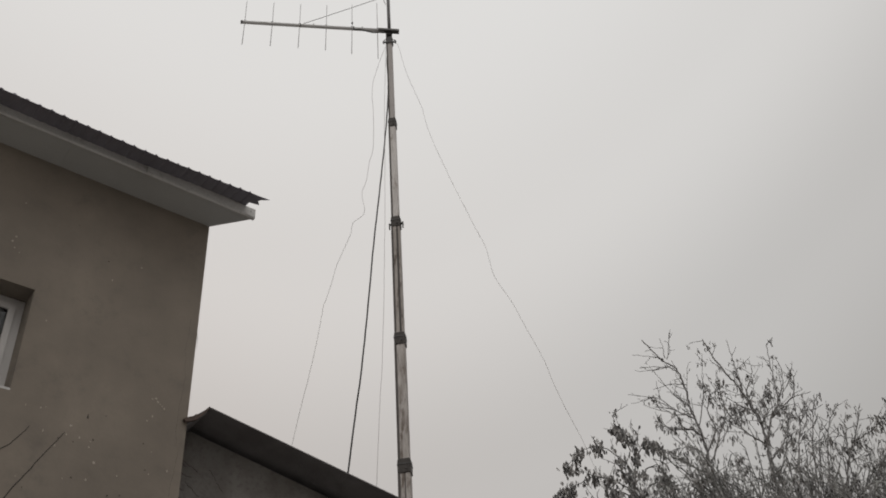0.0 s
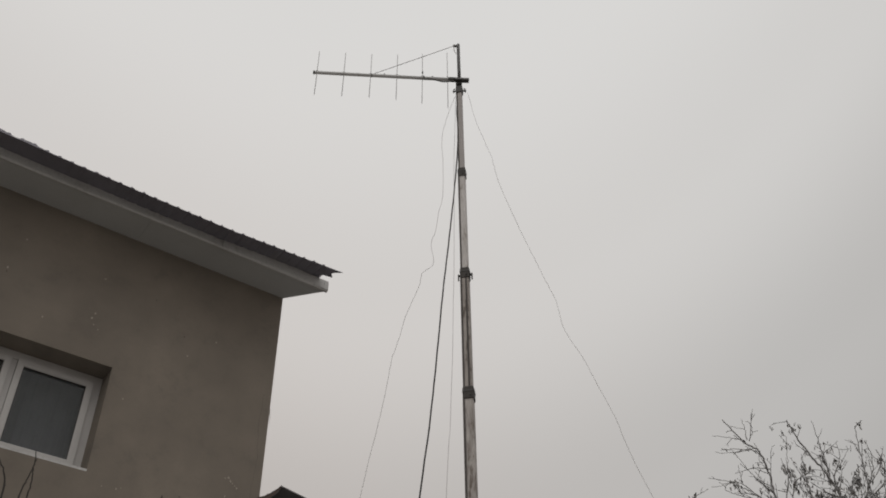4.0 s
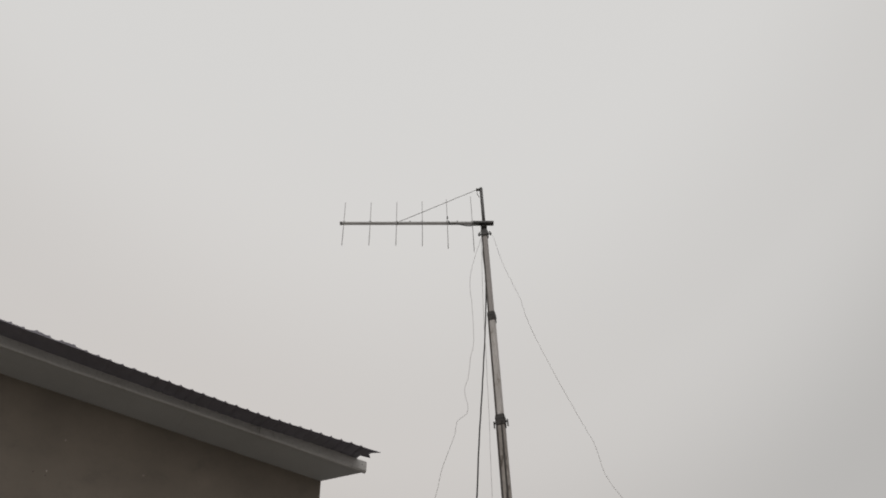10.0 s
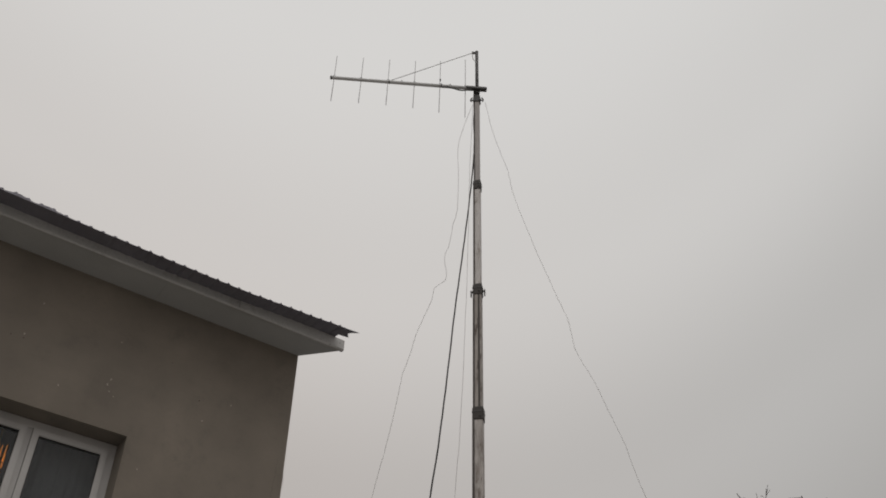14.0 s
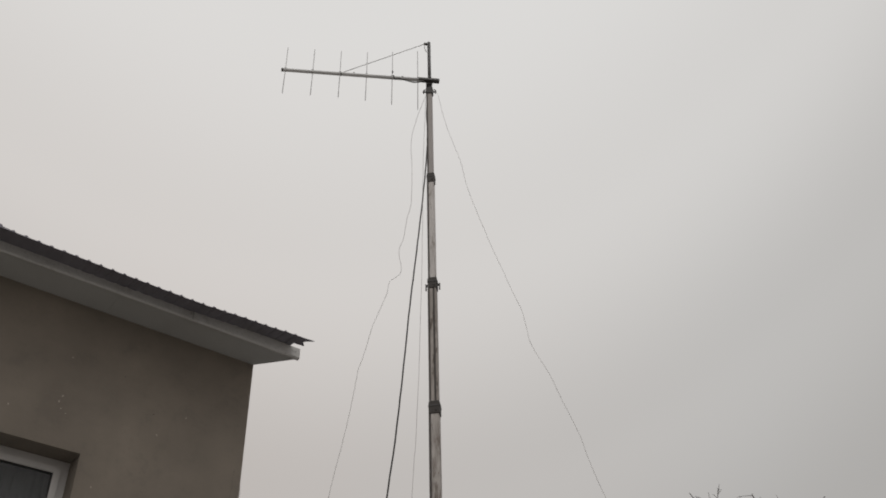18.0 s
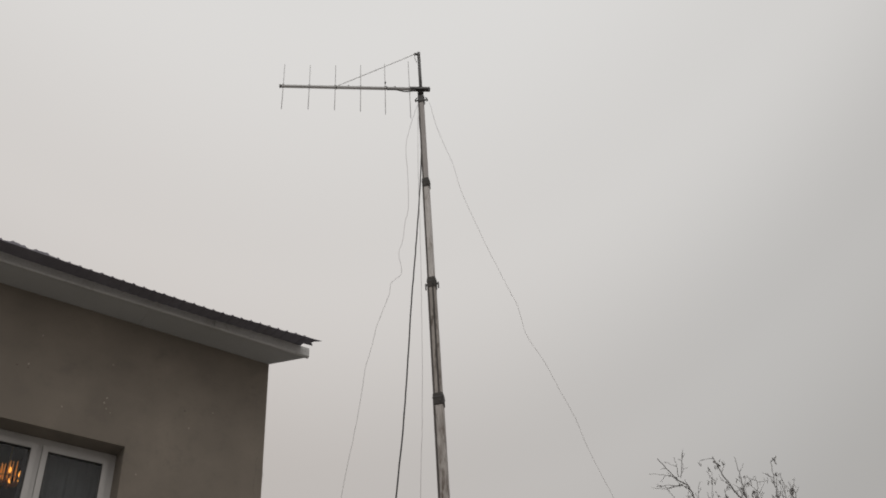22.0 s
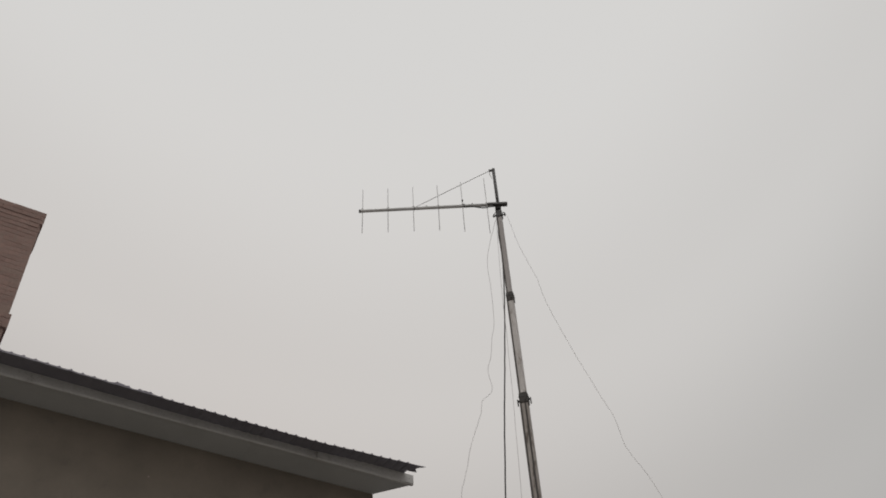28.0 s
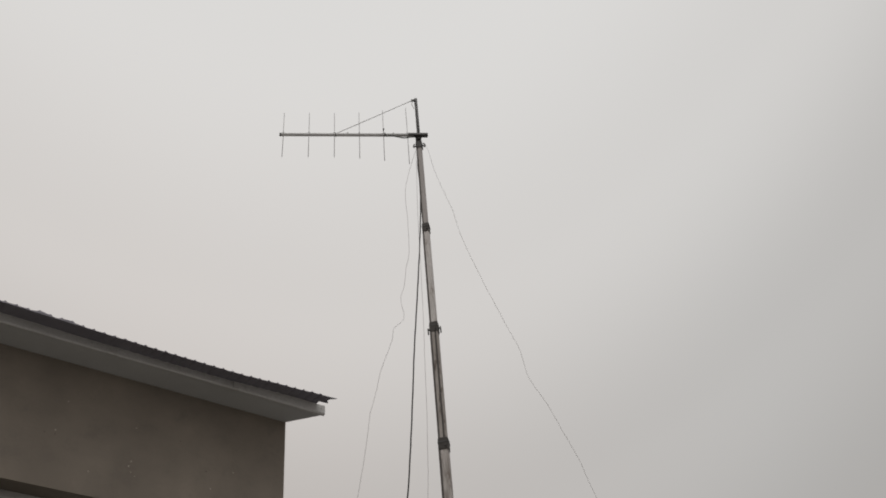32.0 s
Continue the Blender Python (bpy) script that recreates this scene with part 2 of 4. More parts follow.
class Shape:
    """Points and faces of one mesh."""

    def __init__(self):
        self.v, self.f = [], []

    def add(self, verts, faces):
        n = len(self.v)
        self.v += [tuple(p) for p in verts]
        self.f += [tuple(i + n for i in q) for q in faces]
        return self

    def box(self, x0, x1, y0, y1, z0, z1, m=None):
        p = [Vector((x, y, z)) for z in (z0, z1) for y in (y0, y1) for x in (x0, x1)]
        if m is not None:
            p = [m @ q for q in p]
        return self.add(p, [(0, 2, 3, 1), (4, 5, 7, 6), (0, 1, 5, 4), (2, 6, 7, 3), (0, 4, 6, 2), (1, 3, 7, 5)])

    def prism(self, outline, y0, y1):
        """An outline in x and z, carried from y0 to y1."""
        n = len(outline)
        pts = [(x, y, z) for y in (y0, y1) for x, z in outline]
        return self.add(pts, [tuple(range(n)), tuple(range(2 * n - 1, n - 1, -1))] + [(i, i + n, (i + 1) % n + n, (i + 1) % n) for i in range(n)])

    def tube(self, path, radii, sides=8, caps=True):
        path = [Vector(p) for p in path]
        if not isinstance(radii, (list, tuple)):
            radii = [radii] * len(path)
        start, up = len(self.v), Vector((0.31, 0.77, 0.12))
        for i, p in enumerate(path):
            way = (path[min(i + 1, len(path) - 1)] - path[max(i - 1, 0)]).normalized()
            a = up - way * up.dot(way)
            a = a.normalized() if a.length > 0.05 else way.orthogonal().normalized()
            up = a
            b = way.cross(a)
            self.v += [tuple(p + (a * math.cos(k * math.tau / sides) + b * math.sin(k * math.tau / sides)) * radii[i]) for k in range(sides)]
        for i in range(len(path) - 1):
            for k in range(sides):
                a, b = start + i * sides + k, start + i * sides + (k + 1) % sides
                self.f.append((a, b, b + sides, a + sides))
        if caps:
            self.f.append(tuple(range(start + sides - 1, start - 1, -1)))
            self.f.append(tuple(range(len(self.v) - sides, len(self.v))))
        return self


def mesh(shape, mat, smooth=False, bevel=0.0):
    me = bpy.data.meshes.new("m")
    if bevel:
        bm = bmesh.new()
        vs = [bm.verts.new(p) for p in shape.v]
        for q in shape.f:
            bm.faces.new([vs[i] for i in q])
        bmesh.ops.recalc_face_normals(bm, faces=bm.faces)
        bmesh.ops.bevel(bm, geom=list(bm.edges), offset=bevel, segments=1, affect="EDGES", profile=0.7)
        bm.to_mesh(me)
        bm.free()
    else:
        me.from_pydata(shape.v, [], shape.f)
    me.materials.append(mat)
    if smooth:
        me.polygons.foreach_set("use_smooth", [len(p.vertices) == 4 for p in me.polygons])
    me.update()
    return me


def part(name, shape, mat, parent=None, label="", smooth=False, bevel=0.0, at=None, kind=""):
    me = shape if isinstance(shape, bpy.types.Mesh) else mesh(shape, mat, smooth, bevel)
    ob = new(name, me)
    if parent is not None:
        ob.parent = parent
    if at is not None:
        ob.matrix_basis = at
    return tagged(ob, label=label, kind=kind)


def thing(name, m, label, category, group="", kind=""):
    ob = new(name)
    ob.empty_display_size = 0.2
    ob.matrix_basis = m
    return tagged(ob, label=label, category=category, group=group, kind=kind)


def wander(points, steps, amount, seed):
    """A smooth line through points, with small wobbles."""
    rng = random.Random(seed)
    pts = [Vector(p) for p in points]
    out = []
    for i in range(len(pts) - 1):
        a, b, c, d = pts[max(i - 1, 0)], pts[i], pts[i + 1], pts[min(i + 2, len(pts) - 1)]
        for k in range(steps):
            u = k / steps
            q = 0.5 * (2 * b + (c - a) * u + (2 * a - 5 * b + 4 * c - d) * u * u + (3 * b - a - 3 * c + d) * u ** 3)
            out.append(q + Vector((rng.uniform(-1, 1), rng.uniform(-1, 1), rng.uniform(-1, 1))) * amount)
    return out + [pts[-1]]


# ---- ground ----
ground = Shape()
N, R = 48, 900.0
for j in range(N + 1):
    for i in range(N + 1):
        u, v = (i / N * 2 - 1), (j / N * 2 - 1)
        x, y = R * u * abs(u) ** 1.5, R * v * abs(v) ** 1.5
        ground.v.append((x, y, 0.06 * noise.noise((x * 0.15, y * 0.15, 0)) - 0.06))
for j in range(N):
    for i in range(N):
        a = j * (N + 1) + i
        ground.f.append((a, a + 1, a + N + 2, a + N + 1))
tagged(part("ground", ground, SOIL, smooth=True), "bare frozen yard soil with thin frost", "ground", kind="structure")

# ---- house ----
CORNER = (-1.681, -7.927)
YAW = 39.13
house = thing("house", pose(*CORNER, 0, 0, 0, YAW), "two-storey house with brown-grey cement plaster and dark corrugated roof", "house")
# in the house: x along the front wall (the seen corner is 0), y inwards, z up
L, DEEP, EAVE = -10.0, 7.5, 7.863
WX0, WX1, WZ0, WZ1, WALL = -2.80, -1.409, 5.59, 6.518, 0.32
front_wall = part("front_wall", Shape().add(
    [(x, y, z) for y in (0, WALL) for x, z in ((L, -0.1), (0, -0.1), (0, EAVE + 0.1), (L, EAVE + 0.1), (WX0, WZ0), (WX1, WZ0), (WX1, WZ1), (WX0, WZ1))],
    [(0, 1, 5, 4), (1, 2, 6, 5), (2, 3, 7, 6), (3, 0, 4, 7), (12, 13, 9, 8), (13, 14, 10, 9), (14, 15, 11, 10), (15, 12, 8, 11),
     (4, 5, 13, 12), (5, 6, 14, 13), (6, 7, 15, 14), (7, 4, 12, 15), (1, 0, 8, 9), (2, 1, 9, 10), (3, 2, 10, 11), (0, 3, 11, 8)]), PLASTERED, house, "stained brown-grey cement plaster with pale chips")
part("end_wall", Shape().box(-WALL, 0, WALL, DEEP, -0.1, EAVE + 0.1), PLASTERED, house)
part("end_wall", Shape().box(L, L + WALL, WALL, DEEP, -0.1, EAVE + 0.1), PLASTERED, house)
part("back_wall", Shape().box(L + WALL, -WALL, DEEP - WALL, DEEP, -0.1, EAVE + 0.1), PLASTERED, house)

# pale chips where the plaster was knocked
rng = random.Random(4)
CHIPS = ((-1.275, 5.51), (-0.92, 5.44), (-1.115, 5.34), (-0.84, 5.36), (-0.756, 5.35), (-0.76, 5.30), (-0.70, 5.19), (-0.91, 5.01), (-0.74, 5.04), (-0.23, 5.815),
         (-0.25, 5.83), (-0.34, 5.65), (-0.12, 5.27), (-1.65, 6.96), (-1.64, 6.85), (-1.67, 6.91), (-1.646, 7.33), (-1.27, 6.27), (-2.4, 7.1), (-0.64, 4.7), (-0.27, 5.845), (-0.21, 5.80), (-0.29, 5.87), (-0.32, 5.86))
for x, z in CHIPS:
    n, s = 11, rng.uniform(0.005, 0.011)
    ring = [(s * rng.uniform(0.35, 1.3) * math.cos(k * math.tau / n), s * rng.uniform(0.4, 1.6) * math.sin(k * math.tau / n)) for k in range(n)]
    part("plaster_chip", Shape().prism([(x + a, z + b) for a, b in ring], -0.0018, 0.01), CHIP, front_wall)

for _ in range(46):
    x, z = (rng.uniform(-1.25, -0.05), rng.uniform(4.2, 5.75)) if rng.random() < 0.8 else (rng.uniform(-2.6, -0.05), rng.uniform(6.6, 7.5))
    n, s, dark = 8, rng.uniform(0.003, 0.008), rng.random() < 0.55
    ring = [(s * rng.uniform(0.4, 1.3) * math.cos(k * math.tau / n), s * rng.uniform(0.6, 1.8) * math.sin(k * math.tau / n)) for k in range(n)]
    part("pit" if dark else "plaster_chip", Shape().prism([(x + a, z + b) for a, b in ring], -0.0025, 0.01), PIT if dark else CHIP, front_wall)

# a hairline joint running down beside the corner
for k, (za, zb) in enumerate(((6.75, 6.1), (6.1, 5.5), (5.45, 4.6))):
    path = wander([(-0.07 + 0.01 * k, 0, za), (-0.085, 0, (za + zb) / 2), (-0.06 - 0.015 * k, 0, zb)], 9, 0.006, 90 + k)
    part("hairline_crack", Shape().tube([(p.x, 0.0, p.z) for p in path], 0.0007, 4), PIT, front_wall)

# eaves
OUT, END = 0.348, 0.292
PANELS = (-10.0, -7.3, -4.45, -1.47, END)
for a, b in zip(PANELS, PANELS[1:]):
    s = Shape()
    q = [(a + 0.0008, 0.0), (min(b, 0) - 0.0008, 0.0), (b - 0.0008, -OUT + 0.012), (a + 0.0008, -OUT + 0.012)]
    s.add([(x, y, EAVE) for x, y in q] + [(x, y, EAVE + 0.026) for x, y in q], [(3, 2, 1, 0), (4, 5, 6, 7), (0, 1, 5, 4), (1, 2, 6, 5), (2, 3, 7, 6), (3, 0, 4, 7)])
    part("soffit_board", s, SOFFIT, house, "pale grey painted soffit board")
BOARDS = (-10.0, -6.4, -3.55, -0.78, END)
for a, b in zip(BOARDS, BOARDS[1:]):
    # a folded metal fascia: lip, face and top return
    k, dz = (-0.010, -0.003) if b == END else (0.0, 0.0)
    f = Shape()
    prof = [(-OUT + 0.028, EAVE - 0.006), (-OUT + 0.012 + k, EAVE - 0.010), (-OUT + k, EAVE + 0.004), (-OUT + k, EAVE + 0.104), (-OUT + 0.05, EAVE + 0.108), (-OUT + 0.05, EAVE + 0.100), (-OUT + 0.009 + k, EAVE + 0.096), (-OUT + 0.009 + k, EAVE + 0.006), (-OUT + 0.028, EAVE - 0.001)]
    n = len(prof)
    steps = 24
    for i in range(steps + 1):
        x = a - (0.03 if k else 0) + (b - a + (0.03 if k else 0)) * i / steps
        wave = 0.005 * noise.noise((x * 1.3, a, 0.0))
        f.v += [(x, y + wave, z + dz + 0.003 * noise.noise((x * 0.9, a, 7.0)) + (0.008 * max(0.0, -1.6 - x) if z > EAVE + 0.09 else 0)) for y, z in prof]
    for i in range(steps):
        f.f += [(i * n + j, i * n + n + j, i * n + n + (j + 1) % n, i * n + (j + 1) % n) for j in range(n)]
    f.f += [tuple(range(n - 1, -1, -1)), tuple(range(steps * n, steps * n + n))]
    board = part("fascia_board", f, FASCIA, house, "pale grey folded metal fascia, slightly dented")
    part("screw", Shape().tube([(b - 0.05, -OUT + 0.006, EAVE + 0.05), (b - 0.05, -OUT + k - 0.008, EAVE + 0.05)], 0.0035, 6), CLAMP, board)

part("joint", Shape().box(-0.811, -0.8095, -OUT - 0.0125, -OUT + 0.006, EAVE + 0.002, EAVE + 0.10), CLAMP, house, "dark lap joint of the fascia")

# corrugated sheets
PITCH, WAVE, SLOPE = 0.104, 0.0065, math.tan(radians(7.5))
EDGE = -0.555
RAISED = (2.86, 2.62)


def roof_z(y):
    return EAVE + 0.088 + (min(y, 0.05) - EDGE) * SLOPE + max(0.0, y - 0.05) * 0.30


def dip(x):
    """How far the eave edge is lowered between its ends, to fit the camera's view."""
    return 0.042 * min(1.0, max(0.0, (0.05 - x) / 0.9)) * min(1.0, max(0.25, (5.0 + x) / 2.6))


def roof_sheet(x0, x1, y1, seed):
    s, n = Shape(), int((x1 - x0) / PITCH * 8)
    under = []
    rows = (0.0, 0.25, 0.5, 0.7, 1.6, 3.0, y1 - EDGE)
    for j, dy in enumerate(rows):
        for i in range(n + 1):
            x = x0 + (x1 - x0) * i / n
            ph = (x - 0.122) / PITCH * math.tau
            # rise towards the far end fitted to the camera's view, plus the raised laps
            lift = 0.009 * max(0.0, -1.6 - x) * max(0.0, 1 - dy / 1.6) + sum(0.022 * max(0.0, 1 - abs(x + at) / 0.12) for at in RAISED) * max(0.0, 1 - dy)
            z = roof_z(EDGE + dy) + lift + WAVE * (2.6 * max(0.0, math.cos(ph)) ** 5 - 0.5) + 0.004 * noise.noise((x * 3, dy * 2, seed))
            low = dip(x) * max(0.0, 1 - dy / 0.9)
            z -= low
            under.append(z - 0.005 - 0.92 * max(0.0, z - roof_z(EDGE + dy) + low - 0.003))
            rag = 0.006 * noise.noise((x * 11, seed, 1.0)) if j == 0 else 0
            # behind the wall line the sheets end flush with the end wall
            trim = x0 + (x - x0) * (-0.01 - x0) / (x1 - x0) if x1 > 0 and dy > 0.45 else x
            s.v.append((trim, EDGE + dy + rag, z))
    top = len(s.v)
    s.v += [(x, y, z) for (x, y, _), z in zip(s.v, under)]
    w = n + 1
    for j in range(len(rows) - 1):
        for i in range(n):
            a = j * w + i
            s.f.append((a, a + 1, a + w + 1, a + w))
            s.f.append((top + a, top + a + w, top + a + w + 1, top + a + 1))
    for i in range(n):
        s.f.append((i, top + i, top + i + 1, i + 1))
    for j in range(len(rows) - 1):
        a, b = j * w, j * w + n
        s.f.append((a, a + w, top + a + w, top + a))
        s.f.append((b, top + b, top + b + w, b + w))
    return s


roof = part("roof", Shape().box(L, 0.0, 0.1, DEEP, EAVE + 0.1, EAVE + 0.16), SOFFIT, house, "dark corrugated sheet roof with ragged eave")
x, k = 0.19, 0
while x > L:
    part("roof_sheet", roof_sheet(max(x - 0.93, L), x, DEEP * 0.55, k), SHEET, roof)
    x, k = x - 0.90, k + 1
part("rear_slope", Shape().add([(L, DEEP * 0.55, roof_z(DEEP * 0.55)), (0.0, DEEP * 0.55, roof_z(DEEP * 0.55)), (0.0, DEEP + 0.6, EAVE + 0.1), (L, DEEP + 0.6, EAVE + 0.1),
                                 (L, DEEP * 0.55, roof_z(DEEP * 0.55) - 0.01), (0.0, DEEP * 0.55, roof_z(DEEP * 0.55) - 0.01), (0.0, DEEP + 0.6, EAVE + 0.09), (L, DEEP + 0.6, EAVE + 0.09)],
                                [(0, 1, 2, 3), (7, 6, 5, 4), (0, 4, 5, 1), (1, 5, 6, 2), (2, 6, 7, 3), (3, 7, 4, 0)]), SHEET, roof)
# the torn corner of the last sheet
torn = [(x, EDGE + dy, roof_z(EDGE + dy) + dz) for x, dy, dz in ((0.14, 0.0, 0.001), (0.25, -0.004, 0.002), (0.325, -0.010, 0.004), (0.255, 0.03, -0.006), (0.235, 0.05, -0.016), (0.265, 0.08, -0.034), (0.20, 0.11, -0.022), (0.12, 0.14, -0.004))]
n = len(torn)
part("torn_corner", Shape().add(torn + [(x, y, z - 0.006) for x, y, z in torn], [tuple(range(n)), tuple(range(2 * n - 1, n - 1, -1))] + [(i, i + n, (i + 1) % n + n, (i + 1) % n) for i in range(n)]), SHEET, roof)
ridge = DEEP * 0.55
gable = [(0.35, EAVE + 0.16), (ridge, roof_z(ridge) - 0.12), (DEEP - 0.1, EAVE + 0.16)]
part("gable_infill", Shape().add([(x, y, z) for x in (-0.3, -0.02) for y, z in gable], [(0, 1, 2), (5, 4, 3), (0, 3, 4, 1), (1, 4, 5, 2), (2, 5, 3, 0)]), PLASTERED, house)

# a wisp of dry creeper caught on the end wall
creeper = thing("dry_creeper", pose(*CORNER, 0, 0, 0, YAW), "wisp of dry creeper clinging to the house corner", "plant")
for k, (dx, dz) in enumerate(((0.02, 0.12), (0.04, 0.17), (0.055, 0.10), (0.03, 0.20))):
    part("blade", Shape().tube(wander([(-0.01, 0.03 + 0.02 * k, 6.70), (dx * 0.5, 0.04 + 0.02 * k, 6.69), (dx * 0.85, 0.05 + 0.02 * k, 6.64), (dx, 0.05 + 0.02 * k, 6.69 - dz)], 4, 0.002, 60 + k), [0.0030 - 0.00018 * i for i in range(13)], 4), STRAW, creeper)

# ---- window ----
window = part("window_1", Shape().box(WX0, WX1, 0.21, 0.27, WZ0, WZ0 + 0.035), PVC, house, "white plastic two-sash window with grey curtain behind")
FY0, FY1 = 0.19, 0.26


def ring(parent, name, x0, x1, z0, z1, w, y0, y1, label=""):
    """A mitred rectangular frame."""
    s = Shape()
    o, i = [(x0, z0), (x1, z0), (x1, z1), (x0, z1)], [(x0 + w, z0 + w), (x1 - w, z0 + w), (x1 - w, z1 - w), (x0 + w, z1 - w)]
    b = 0.006
    lip = [(x0 + w - b, z0 + w - b), (x1 - w + b, z0 + w - b), (x1 - w + b, z1 - w + b), (x0 + w - b, z1 - w + b)]
    s.add([(x, y0, z) for x, z in o] + [(x, y0, z) for x, z in lip] + [(x, y0 + b, z) for x, z in i] + [(x, y1, z) for x, z in i] + [(x, y1, z) for x, z in o],
          [(a + 4 * r, a + 4 * r + 4, (a + 1) % 4 + 4 * r + 4, (a + 1) % 4 + 4 * r) for r in range(4) for a in range(4)] + [(16 + a, a, (a + 1) % 4, 16 + (a + 1) % 4) for a in range(4)])
    return part(name, s, PVC, parent, label)


ring(window, "window_frame", WX0, WX1, WZ0 + 0.03, WZ1 - 0.002, 0.07, FY0 + 0.015, FY1 + 0.02)
MID = -2.10
part("mullion", Shape().box(MID - 0.05, MID + 0.05, FY0 + 0.016, FY1, WZ0 + 0.1, WZ1 - 0.072), PVC, window, bevel=0.004)
for x0, x1 in ((WX0 + 0.066, MID - 0.024), (MID + 0.024, WX1 - 0.066)):
    z0, z1 = WZ0 + 0.096, WZ1 - 0.068
    part("gap", Shape().box(x0 - 0.003, x1 + 0.003, FY0 + 0.011, FY0 + 0.018, z1 - 0.004, z1 + 0.004).box(x0 - 0.003, x1 + 0.003, FY0 + 0.011, FY0 + 0.018, z0 - 0.003, z0 + 0.004)
         .box(x0 - 0.003, x0 + 0.004, FY0 + 0.011, FY0 + 0.018, z0 + 0.004, z1 - 0.004).box(x1 - 0.004, x1 + 0.003, FY0 + 0.011, FY0 + 0.018, z0 + 0.004, z1 - 0.004), CLAMP, window)
    ring(window, "sash", x0, x1, z0, z1, 0.052, FY0 - 0.006, FY1 - 0.01)
    gx0, gx1, gz0, gz1 = x0 + 0.052, x1 - 0.052, z0 + 0.052, z1 - 0.052
    part("gasket", Shape().box(gx0 - 0.004, gx1 + 0.004, FY0 + 0.004, FY0 + 0.012, gz1 - 0.008, gz1 + 0.004).box(gx1 - 0.006, gx1 + 0.004, FY0 + 0.004, FY0 + 0.012, gz0, gz1 - 0.008)
         .box(gx0 - 0.004, gx0 + 0.006, FY0 + 0.004, FY0 + 0.012, gz0, gz1 - 0.008), GASKET, window)
    pane = part("pane", Shape().box(gx0 - 0.003, gx1 + 0.003, FY0 + 0.016, FY0 + 0.022, gz0 - 0.003, gz1 + 0.003), GLASS, window, "clear glass")
    pane.visible_shadow = False
part("window_sill", Shape().box(WX0, WX1, 0.0, 0.19, WZ0 - 0.0, WZ0 + 0.02), FASCIA, window, "thin grey sheet-metal sill")
tagged(window, category="")

# the room behind it
room = Shape()
rx0, rx1, ry0, ry1, rz0, rz1 = -4.6, -0.5, WALL + 0.01, 4.6, 4.7, 7.45
room.box(rx0, rx1, ry1, ry1 + 0.05, rz0, rz1)
room.box(rx0 - 0.05, rx0, ry0, ry1, rz0, rz1)
room.box(rx1, rx1 + 0.05, ry0, ry1, rz0, rz1)
room.box(rx0, rx1, ry0, ry1, rz0 - 0.05, rz0)
room.box(rx0, rx1, ry0, ry1, rz1, rz1 + 0.05)
part("room", room, INNER, house, "dim plastered room behind the window")
IN = pose(*CORNER, 0, 0, 0, YAW)


def drape(x0, x1, z0, z1, folds, seed):
    s, n, h = Shape(), 120, 10
    r = random.Random(seed)
    ph = [r.uniform(0, 6) for _ in range(4)]
    for j in range(h + 1):
        for i in range(n + 1):
            u = i / n
            y = 0.016 * math.sin(u * folds * math.tau + ph[0] + 0.5 * math.sin(u * 9 + ph[1])) * (0.45 + 0.55 * (1 - j / h)) + 0.005 * math.sin(u * folds * 2.3 * math.tau + ph[2])
            s.v.append((x0 + (x1 - x0) * u, y, z0 + (z1 - z0) * j / h))
    for j in range(h):
        for i in range(n):
            a = j * (n + 1) + i
            s.f.append((a, a + 1, a + n + 2, a + n + 1))
    top = len(s.v)
    s.v += [(x, y + 0.003, z) for x, y, z in s.v]
    s.f += [tuple(top + i for i in reversed(q)) for q in s.f]
    return s


curtain = thing("curtain", IN @ pose(0, WALL + 0.09, 0), "grey sheer curtain hanging in folds behind the glass", "curtain")
part("fabric", drape(-2.17, -1.2, 5.0, 6.85, 9, 3), CURTAIN, curtain, smooth=True)
part("curtain_rod", Shape().tube([(-3.5, 0, 6.87), (-1.1, 0, 6.87)], 0.012, 8), BRASS, curtain)

lamp = thing("chandelier", IN @ pose(-2.165, 1.0, 7.17), "lit brass chandelier with warm candle bulbs and amber drops", "lamp")
part("stem", Shape().tube([(0, 0, 0), (0, 0, -0.75)], 0.010, 8), BRASS, lamp)
part("hoop", Shape().tube([(0.125 * math.cos(i * math.tau / 24), 0.125 * math.sin(i * math.tau / 24), -0.735) for i in range(25)], 0.006, 6), BRASS, lamp, smooth=True)
part("canopy", Shape().tube([(0, 0, 0), (0, 0, -0.03)], [0.06, 0.03], 12), BRASS, lamp)
for k in range(7):
    a = k * math.tau / 7 + 0.2
    c, s_ = math.cos(a), math.sin(a)
    arm = part("arm", Shape().tube([(0, 0, -0.74), (0.06 * c, 0.06 * s_, -0.79), (0.11 * c, 0.11 * s_, -0.77), (0.13 * c, 0.13 * s_, -0.72)], 0.006, 6), BRASS, lamp)
    part("bulb", Shape().tube([(0.13 * c, 0.13 * s_, -0.72 + z) for z in (0, 0.015, 0.03, 0.05, 0.065)], [0.006, 0.012, 0.013, 0.008, 0.002], 8), BULB, arm, "glowing candle bulb", smooth=True)
    for q in (0.045, 0.085):
        h = 0.08 + 0.07 * ((k * 5 + int(q * 200)) % 4) / 3
        part("crystal_drop", Shape().tube([(q * c, q * s_, -0.70 + h), (q * c, q * s_, -0.71), (q * c, q * s_, -0.73)], [0.004, 0.007, 0.002], 6), CRYSTAL, arm, "amber crystal drop with a glow of its own")

